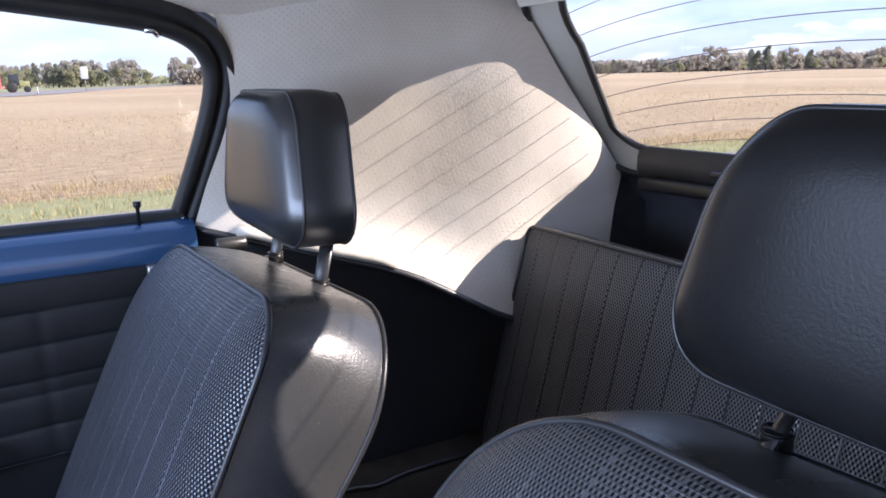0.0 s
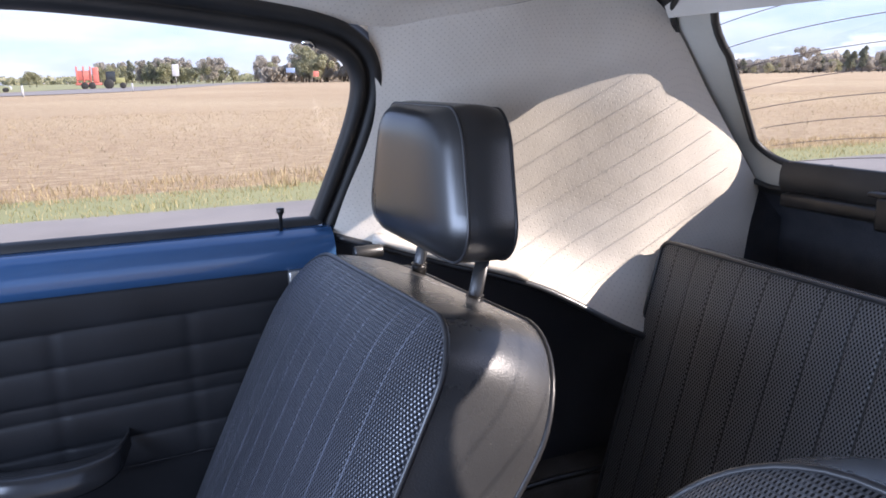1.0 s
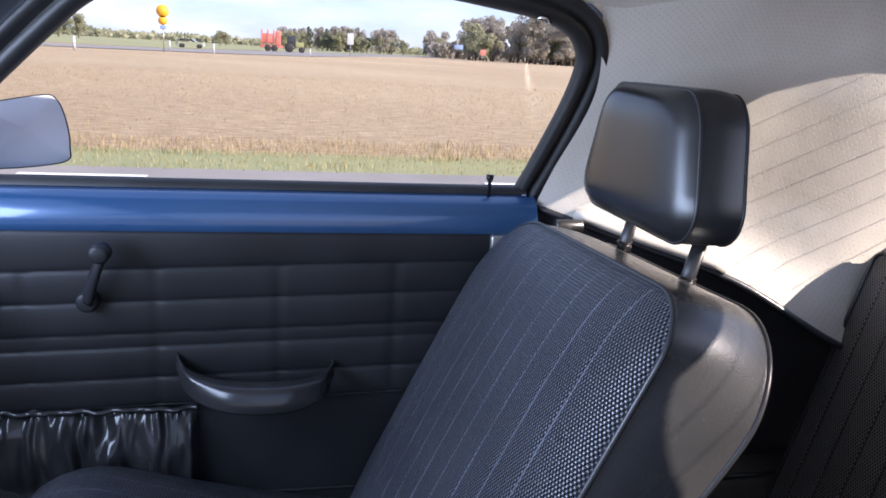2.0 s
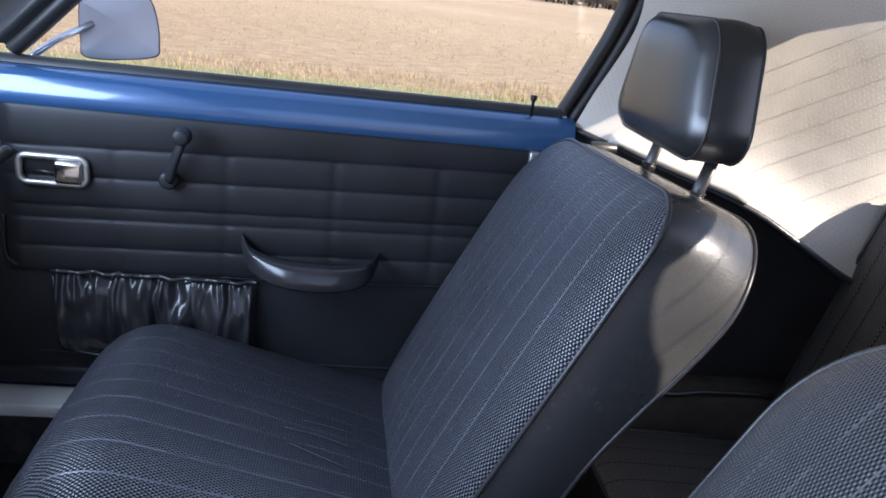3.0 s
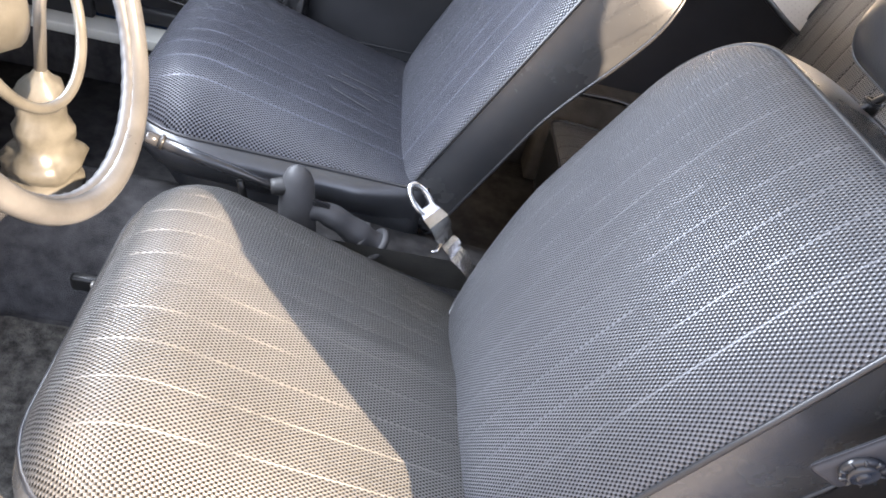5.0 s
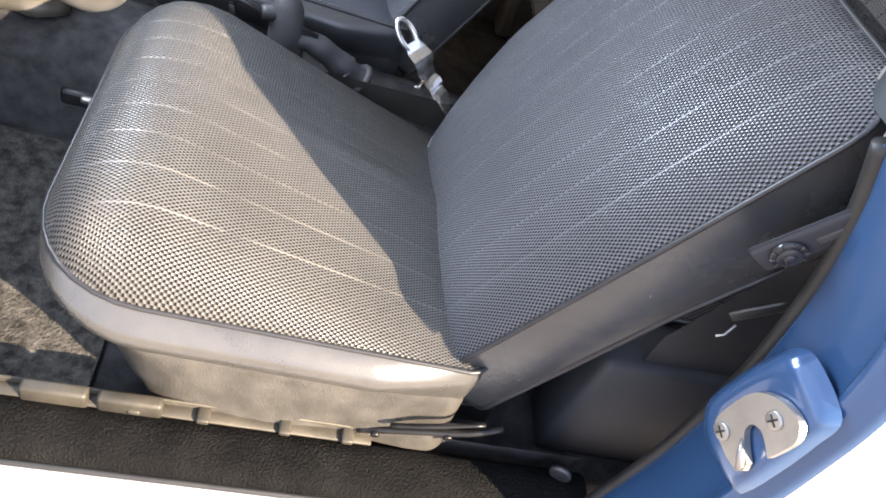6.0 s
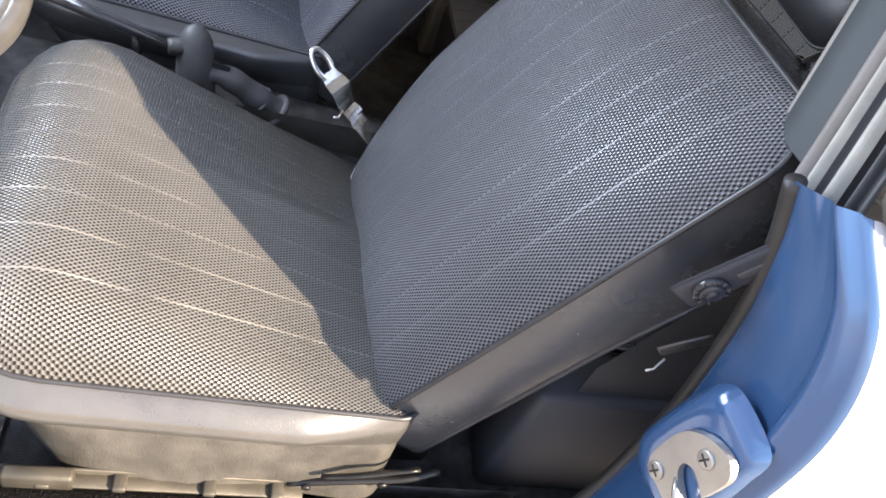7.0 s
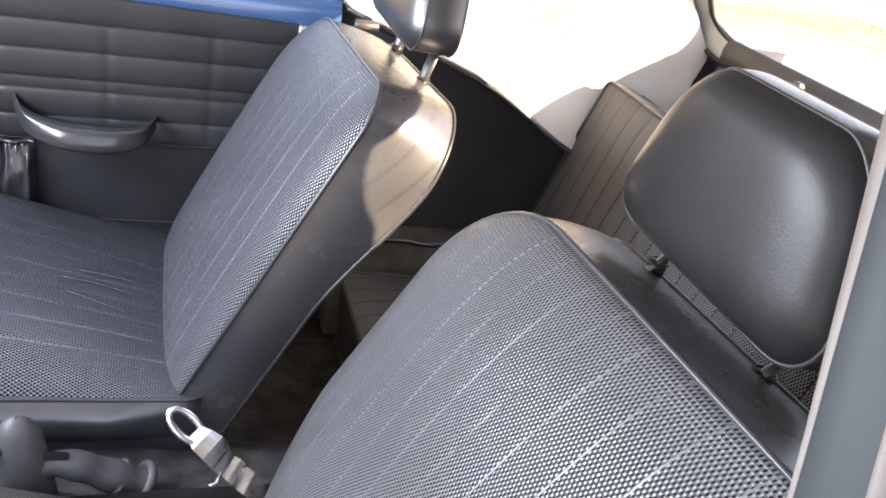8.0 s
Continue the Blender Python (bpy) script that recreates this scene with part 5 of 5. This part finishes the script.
free_part(dash, DI, "wire_loop", tube(curve([(-0.675, 0.99, 0.868), (-0.66, 1.025, 0.865), (-0.655, 1.045, 0.84), (-0.662, 1.045, 0.815)], 6), 0.0022, n=6), STEEL, "thin bent wire")

# small floor fittings
tagged(part("carpet_mat", sheet([[(x, y, 0.258 + 0.004 * math.sin(x * 60) * math.sin(y * 40)) for x in np.linspace(-1.15, -0.36, 20)] for y in np.linspace(-0.075, 0.36, 14)]), CARPET_LOOP), "black looped floor mat on the driver's side", "floor mat")
fb = thing("seat_rail_bracket", "black metal bracket on the floor before the seat", "bracket", (-0.50, 0.42, 0.25))
FI = Matrix.Translation((0.50, -0.42, -0.25))
free_part(fb, FI, "post", block(-0.535, -0.475, 0.40, 0.43, 0.25, 0.325, 0.006), BLACK_METAL)
free_part(fb, FI, "tab", block(-0.500, -0.478, 0.388, 0.40, 0.318, 0.328, 0.003), STEEL, "bright metal tab")
car_part("trim_plug", disc((0.262, -0.130, 0.325), (0.45, 1, 0.1), 0.016, 0.008, bevel=0.003), VINYL, "round black trim plug")
car_part("sill_inner", sheet([[(x, y, z) for y, z in [(-0.09, 0.25), (-0.095, 0.30), (-0.10, 0.32)]] for x in (0.02, 0.15, 0.30)]), CARPET)

# ---- outside: road, verge, field, far road, woods ----
k = Nodes("stubble field")
co = k.coords()
broad = k.noise(co, 0.035, 4)
mp = k.node("ShaderNodeMapping", Scale=(1.0, 2.5, 1.0))
k.t.links.new(co, mp.inputs["Vector"])
clods = k.noise(mp.outputs["Vector"], 2.6, 8, 0.7)
fine = k.noise(mp.outputs["Vector"], 16.0, 5, 0.7)
f = k.math("ADD", k.math("MULTIPLY", clods, 0.55), k.math("MULTIPLY", fine, 0.45))
c1_ = k.ramp(f, [(0.36, (0.18, 0.120, 0.066)), (0.50, (0.37, 0.265, 0.158)), (0.64, (0.56, 0.445, 0.285))])
c2_ = k.ramp(f, [(0.36, (0.25, 0.175, 0.098)), (0.50, (0.44, 0.335, 0.205)), (0.64, (0.60, 0.49, 0.325))])
k.put(k.bsdf.inputs["Base Color"], k.mix(k.ramp(broad, [(0.4, 0.0), (0.62, 1.0)]), c1_, c2_))
k.put(k.bsdf.inputs["Roughness"], 0.95)
k.bump(f, 0.9, 0.08)
FIELD = k.m
ASPHALT = surface("pale worn asphalt", (0.20, 0.185, 0.175), (0.27, 0.25, 0.235), 0.85, big=0.9, fine=90, bump=0.5, depth=0.006)
PAINT_LINE = surface("road paint", (0.72, 0.70, 0.68), (0.82, 0.80, 0.78), 0.7, big=6, fine=60, bump=0.2)
GREEN = surface("far grass", (0.20, 0.22, 0.10), (0.32, 0.30, 0.15), 0.9, big=0.08, fine=2, bump=0.2, depth=0.05)
BARK = surface("bark", (0.07, 0.055, 0.04), (0.14, 0.11, 0.085), 0.9, big=2, fine=20, bump=0.5, depth=0.02)


def foliage(name, a, b):
    k = Nodes(name)
    r = k.t.nodes.new("ShaderNodeNewGeometry").outputs["Random Per Island"]
    k.put(k.bsdf.inputs["Base Color"], k.mix(r, a, b))
    k.put(k.bsdf.inputs["Roughness"], 0.7)
    thin = k.node("ShaderNodeBsdfTranslucent", Color=k.mix(r, a, b))
    both = k.t.nodes.new("ShaderNodeMixShader")
    both.inputs[0].default_value = 0.5
    k.t.links.new(k.bsdf.outputs[0], both.inputs[1])
    k.t.links.new(thin.outputs[0], both.inputs[2])
    k.t.links.new(both.outputs[0], k.out.inputs["Surface"])
    return k.m


# tree colours paled and greyed, with the distance haze mixed in
LEAF = foliage("spring leaves", (0.30, 0.31, 0.19), (0.46, 0.44, 0.31))
LEAF_DARK = foliage("dark needles", (0.22, 0.24, 0.18), (0.33, 0.34, 0.27))
TWIG = foliage("bare brown twigs", (0.34, 0.31, 0.265), (0.50, 0.46, 0.40))
BLADE = foliage("dry and green grass", (0.27, 0.27, 0.11), (0.54, 0.46, 0.26))
BLADE_DRY = foliage("straw", (0.34, 0.25, 0.13), (0.60, 0.48, 0.29))

gr = bmesh.new()
R_ = 3500.0
cells = [-R_, -800, -200, -60, -20, -6, 6, 20, 60, 200, 800, R_]
sheet([[(x, y, 0.0) for x in cells] for y in cells], bm=gr, flip=False)
tagged(part("ground", gr, FIELD, smooth=False), "tan ploughed and stubbled field to the horizon", "field", kind="structure")
rd = sheet([[(x, y, 0.006) for x in (-400, -20, 0, 20, 400)] for y in (-4.5, 1.0, 7.3)])
tagged(part("road", rd, ASPHALT, smooth=False), "pale worn asphalt road beside the car", "road", kind="structure")
for x in np.arange(-46.34, 60, 4.0):
    tagged(part("road_marking", sheet([[(x, y, 0.011) for x in (x, x + 1.02)] for y in (6.76, 6.86)]), PAINT_LINE, smooth=False), "short white dash painted on the road", "road marking", "road dashes", "structure")

rng = random.Random(4)


def blades(name, area, count, hmin, hmax, material, label, category, lean=0.35):
    vs, fs = [], []
    for _ in range(count):
        x, y = rng.uniform(area[0], area[1]), rng.uniform(area[2], area[3])
        h = rng.uniform(hmin, hmax) * (0.6 + 0.7 * noise.noise(Vector((x * 0.9, y * 1.4, 3))) ** 2 * 2)
        a = rng.uniform(0, 6.28)
        w = h * 0.045 + 0.003
        dx, dy = math.cos(a) * w, math.sin(a) * w
        lx, ly = rng.gauss(0, lean) * h, rng.gauss(0, lean) * h
        i = len(vs)
        vs += [(x - dx, y - dy, 0), (x + dx, y + dy, 0), (x + lx * 0.4 + dx * 0.7, y + ly * 0.4 + dy * 0.7, h * 0.6), (x + lx * 0.4 - dx * 0.7, y + ly * 0.4 - dy * 0.7, h * 0.6), (x + lx, y + ly, h)]
        fs += [(i, i + 1, i + 2, i + 3), (i + 3, i + 2, i + 4)]
    me = bpy.data.meshes.new(name)
    me.from_pydata(vs, [], fs)
    me.materials.append(material)
    return tagged(new(name, me), label, category, kind="stuff")


blades("grass", (-9, 22, 7.25, 8.5), 11000, 0.03, 0.08, BLADE, "green and dry grass on the road verge", "grass")
blades("dry_grass", (-9, 26, 8.2, 9.6), 15000, 0.04, 0.12, BLADE_DRY, "dry straw-coloured grass along the field", "grass")
blades("stubble", (-10, 40, 9.3, 30), 36000, 0.03, 0.10, BLADE_DRY, "cut straw stubble on the field", "stubble", 0.9)
tagged(part("verge", sheet([[(x, y, 0.004) for x in (-300, 0, 300)] for y in (7.2, 8.6)]), GREEN, smooth=False), "grassy verge of the road", "verge", kind="structure")

far = curve([(-160, 40, 0), (-60, 62, 0), (-12, 92, 0), (6, 150, 0), (40, 270, 0), (95, 450, 0)], 6)
rows = [[], []]
for i, p in enumerate(far):
    a, b = far[max(i - 1, 0)], far[min(i + 1, len(far) - 1)]
    t = (b - a).normalized()
    n_ = Vector((-t.y, t.x, 0))
    rows[0].append(p + n_ * 9 + Vector((0, 0, 0.05)))
    rows[1].append(p - n_ * 9 + Vector((0, 0, 0.05)))
tagged(part("far_road", sheet(rows, flip=True), ASPHALT, smooth=False), "distant asphalt road across the field", "road", kind="structure")
fgr = sheet([[(-900, 60, 0.03), (-160, 52, 0.03), (-60, 75, 0.03), (-16, 110, 0.03), (-2, 160, 0.03), (34, 290, 0.03), (90, 470, 0.03)], [(-900, 900, 0.03), (-600, 900, 0.03), (-400, 900, 0.03), (-200, 900, 0.03), (-50, 900, 0.03), (60, 900, 0.03), (200, 900, 0.03)]], flip=True)
tagged(part("meadow", fgr, GREEN, smooth=False), "green meadow beyond the far road", "meadow", kind="structure")


def crown_mesh(name, rx, rz, count, size, material, seed, z0=0.0):
    """Many small leaf clumps in an uneven outline with gaps."""
    r = random.Random(seed)
    vs, fs = [], []
    lobes = [(r.gauss(0, rx * 0.4), r.gauss(0, rx * 0.4), z0 + rz * r.uniform(0.1, 0.95), r.uniform(0.3, 0.55) * rx) for _ in range(17)]
    for _ in range(count):
        lx, ly, lz, lr = r.choice(lobes)
        d = Vector((r.gauss(0, 1), r.gauss(0, 1), r.gauss(0, 1))).normalized() * lr * r.uniform(0.55, 1.05)
        c = Vector((lx, ly, lz)) + d
        e1 = Vector((r.gauss(0, 1), r.gauss(0, 1), r.gauss(0, 1))).normalized() * size * r.uniform(0.5, 1.2)
        e2 = Vector((r.gauss(0, 1), r.gauss(0, 1), r.gauss(0, 1))).normalized() * size * r.uniform(0.5, 1.2)
        i = len(vs)
        vs += [c - e1 - e2 * 0.4, c + e1 * 0.3 - e2, c + e1 + e2 * 0.4, c - e1 * 0.3 + e2]
        fs.append((i, i + 1, i + 2, i + 3))
    me = bpy.data.meshes.new(name)
    me.from_pydata([tuple(v) for v in vs], [], fs)
    me.materials.append(material)
    return me


def trunk_mesh(h, r0, seed):
    r = random.Random(seed)
    b = tube([(0, 0, 0), (r.gauss(0, 0.1), r.gauss(0, 0.1), h * 0.5), (r.gauss(0, 0.2), r.gauss(0, 0.2), h)], [r0, r0 * 0.7, r0 * 0.25], n=7)
    for _ in range(5):
        z = h * r.uniform(0.35, 0.8)
        a = r.uniform(0, 6.28)
        L = h * r.uniform(0.2, 0.35)
        tube([(0, 0, z), (math.cos(a) * L * 0.5, math.sin(a) * L * 0.5, z + L * 0.35), (math.cos(a) * L, math.sin(a) * L, z + L * 0.7)], [r0 * 0.35, r0 * 0.22, r0 * 0.08], n=5, bm=b)
    return b


kinds = []
for i, (h, rx, mat_, sz, label) in enumerate(((9, 3.4, LEAF, 0.42, "spring-green broadleaf tree at the field's edge"), (12, 3.0, TWIG, 0.38, "still bare brown tree at the field's edge"), (14, 2.4, LEAF_DARK, 0.5, "dark conifer at the field's edge"), (6, 3.2, TWIG, 0.36, "low bare shrub at the field's edge"))):
    tr = thing("tree", label, "tree", (0, -2000 - i * 30, 0), group="trees along the field")
    part("trunk", trunk_mesh(h * 0.8, 0.22, i), BARK, tr)
    cr = new("crown", crown_mesh("crown", rx, h * 0.78, 3600, sz * 0.62, mat_, 10 + i, h * 0.12))
    cr.parent = tr
    kinds.append(tr)


def plant(i, az, dist, scale):
    a = radians(az)
    m = Matrix.Translation((dist * math.sin(a), dist * math.cos(a), 0)) @ Matrix.Rotation(rng.uniform(0, 6.28), 4, "Z")
    ob = copy_thing(kinds[i], m)
    ob.scale = (scale, scale, scale * rng.uniform(0.9, 1.1))
    return ob


for _ in range(66):
    plant(rng.choice((0, 1, 1, 1, 2)), 12.6 + 12 * rng.random() ** 0.8, rng.uniform(225, 290), rng.uniform(0.95, 1.3))
for _ in range(9):
    plant(rng.choice((0, 1)), rng.uniform(9.6, 12.2), rng.uniform(330, 380), rng.uniform(0.75, 1.0))
for _ in range(64):
    plant(rng.choice((0, 1, 1, 2)), rng.uniform(-0.4, 8.4), rng.uniform(330, 400), rng.uniform(0.7, 0.95))
for az, sc in ((-4.6, 0.55), (-4.2, 0.5), (-14.8, 0.9), (-13.6, 0.8), (-18.5, 0.9), (-20, 1.0)):
    plant(0, az, 260, sc)
for az in np.arange(38, 60, 0.42):
    plant(rng.choice((0, 1, 2, 3)), az + rng.uniform(-0.2, 0.2), rng.uniform(280, 360), rng.uniform(0.45, 0.95) * (1.0 if az > 46 else 0.55))
for i, tr in enumerate(kinds):
    a = radians(15 + 3.1 * i)
    tr.location = (270 * math.sin(a), 270 * math.cos(a), 0)
wood = []
for name, az0, az1, dist, hh_ in (("far_woods", -40, 75, 620, 7.9), ("far_woods", 35, 66, 430, 9.5), ("far_woods", 10.5, 25, 330, 8.5), ("far_woods", 66, 200, 480, 11), ("far_woods", 200, 330, 600, 9)):
    r = random.Random(int(dist))
    vs, fs = [], []
    for _ in range(15000):
        a = radians(r.uniform(az0, az1))
        dd = dist * r.uniform(0.97, 1.05)
        top = hh_ * (0.55 + 0.6 * abs(noise.noise(Vector((math.degrees(a) * 0.35, dist, 0)))) + 0.25 * noise.noise(Vector((math.degrees(a) * 2.2, 5, 0))))
        c = Vector((dd * math.sin(a), dd * math.cos(a), r.uniform(0, 1) ** 0.7 * top))
        s = r.uniform(0.8, 2.2)
        i = len(vs)
        e1 = Vector((r.gauss(0, 1), r.gauss(0, 1), r.gauss(0, 0.6))).normalized() * s
        e2 = Vector((r.gauss(0, 0.5), r.gauss(0, 0.5), r.gauss(0, 1))).normalized() * s
        vs += [tuple(c - e1), tuple(c - e2), tuple(c + e1), tuple(c + e2)]
        fs.append((i, i + 1, i + 2, i + 3))
    me = bpy.data.meshes.new(name)
    me.from_pydata(vs, [], fs)
    me.materials.append(LEAF if hh_ < 8 else TWIG)
    tagged(new(name, me), "distant belt of woodland on the horizon", "woods", kind="stuff")


def polar(az, dist):
    return Vector((dist * math.sin(radians(az)), dist * math.cos(radians(az)), 0))


# fading and distance haze are both in this red
RED = surface("faded and hazed red paint", (0.40, 0.11, 0.09), (0.52, 0.17, 0.14), 0.5, big=1, fine=30, bump=0.1)
YELLOW = surface("orange-yellow sign face", (0.80, 0.36, 0.02), (0.85, 0.42, 0.03), 0.5, big=2, fine=30, bump=0.0)
SIGN_BLUE = surface("blue sign face", (0.16, 0.24, 0.42), (0.20, 0.28, 0.46), 0.5, big=2, fine=30, bump=0.0)
DARK_GLASS = surface("dark tinted glass", (0.02, 0.025, 0.03), (0.04, 0.045, 0.05), 0.12, big=2, fine=20, bump=0.0)

# ---- parked farm machine on the far road ----
T0 = polar(-0.5, 150)
truck = thing("farm_machine", "red farm machine with tractor on the far road", "farm machine", T0)
part("frame", block(-3.6, 0.6, -1.1, 1.1, 0.7, 1.1, 0.05), RED, truck)
for x in (-3.3, -2.2, -1.1):
    part("mast", block(x - 0.12, x + 0.12, -1.1, 1.1, 1.0, 3.9, 0.04), RED, truck)
part("hopper", block(-3.4, -1.0, -1.0, 1.0, 1.5, 3.2, 0.15), RED, truck, "red folded hopper")
part("folded_boom", block(-0.8, 0.2, -1.2, 1.2, 1.1, 3.7, 0.1), RED, truck)
part("cab", block(1.3, 2.9, -0.9, 0.9, 1.2, 3.0, 0.12), DARK_GLASS, truck, "dark glazed cab")
part("bonnet", block(2.8, 4.4, -0.5, 0.5, 0.9, 1.9, 0.12), GREEN, truck)
for x, r_ in ((1.7, 0.85), (4.0, 0.55), (-2.2, 0.6), (-1.0, 0.6)):
    for y in (-1.0, 1.0):
        part("wheel", disc((x, y, r_), (0, 1, 0), r_, 0.4, bevel=0.08), RUBBER, truck)

# ---- white car on the far road ----
C0 = polar(-6.6, 128)
wc = thing("estate_car", "small white car on the far road", "car", C0)
rows = []
for y in (-0.85, -0.8, 0.8, 0.85):
    k_ = 0.97 if abs(y) > 0.82 else 1.0
    rows.append([(x * k_, y, z) for x, z in ((-2.1, 0.35), (-2.15, 0.8), (-2.0, 1.0), (-1.7, 1.42), (0.2, 1.45), (0.9, 1.0), (1.9, 0.85), (2.1, 0.6), (2.1, 0.35))])
b = sheet(rows)
part("body", b, WHITE, wc, "white body")
for y in (-0.87, 0.87):
    part("side_glass", sheet([[(-1.6, y, 1.04), (0.55, y, 1.04)], [(-1.45, y, 1.34), (0.15, y, 1.34)]]), DARK_GLASS, wc)
    for x in (-1.3, 1.3):
        part("wheel", disc((x, y, 0.32), (0, 1, 0), 0.32, 0.2, bevel=0.03), RUBBER, wc)


def signpost(place, poles, boards, name, label):
    st = thing(name, label, "road sign", place)
    for x in poles:
        part("pole", disc((x, 0, 1.2), (0, 0, 1), 0.05, 2.4), STEEL, st)
    for kind, x, z, w, h, m_ in boards:
        if kind == "round":
            part("disc", disc((x, -0.08, z), (0, 1, 0), w, 0.04, 20), m_, st)
        else:
            part("board", block(x - w / 2, x + w / 2, -0.10, -0.06, z - h / 2, z + h / 2, 0.02), m_, st)
    return st


signpost(polar(-8.4, 75), (0,), (("round", 0, 3.55, 0.55, 0, YELLOW), ("round", 0, 2.75, 0.4, 0, YELLOW), ("board", 0, 2.15, 0.5, 0.3, SIGN_BLUE)), "warning_sign", "round orange warning signs above a blue plate on a pole")
signpost(polar(4.5, 150), (0,), (("board", 0, 3.1, 1.2, 2.1, WHITE),), "information_board", "white board on a post by the far road")
signpost(polar(12.4, 210), (-1.2, 1.2), (("board", 0, 3.4, 2.4, 1.2, SIGN_BLUE),), "direction_sign", "blue direction sign at the wood's edge")
signpost(polar(14.2, 215), (0,), (("board", 0, 2.4, 1.5, 1.5, RED),), "direction_sign", "red board before the wood")
for az, dist in ((-5.1, 78), (1.6, 105), (-14, 62), (-8.0, 90)):
    tagged(part("road_post", disc((*polar(az, dist).xy, 0.5), (0, 0, 1), 0.09, 1.0), WHITE), "white reflector post beside the far road", "road post", "reflector posts")

# ---- wing mirror outside the passenger window ----
wm = thing("wing_mirror", "grey wing mirror outside the door on a thin stalk", "wing mirror", (-0.6, 1.30, 0.93))
MI = Matrix.Translation((0.6, -1.30, -0.93))
loop = curve([(-0.632, 1.33, 0.97), (-0.632, 1.33, 1.030), (-0.62, 1.33, 1.038), (-0.54, 1.34, 1.055), (-0.518, 1.34, 1.05), (-0.506, 1.34, 1.02), (-0.502, 1.34, 0.975), (-0.515, 1.34, 0.95), (-0.62, 1.33, 0.94)], 5, True)
cen = sum(loop, Vector()) / len(loop)
free_part(wm, MI, "housing", sheet([[cen.lerp(p, 0.03) + Vector((0, 0.03, 0)) for p in loop], [cen.lerp(p, 0.7) + Vector((0, 0.025, 0)) for p in loop], [p + Vector((0, 0.006, 0)) for p in loop], loop, [cen.lerp(p, 0.97) + Vector((0, -0.004, 0)) for p in loop], [cen.lerp(p, 0.02) + Vector((0, -0.006, 0)) for p in loop]], closed=True), MIRROR, "pale grey housing")
free_part(wm, MI, "rim", tube(loop, 0.0014, closed=True), BLACK_METAL)
free_part(wm, MI, "stalk", tube([(-0.61, 1.33, 1.0), (-0.66, 1.30, 0.97), (-0.70, 1.24, 0.93)], 0.006), CHROME)
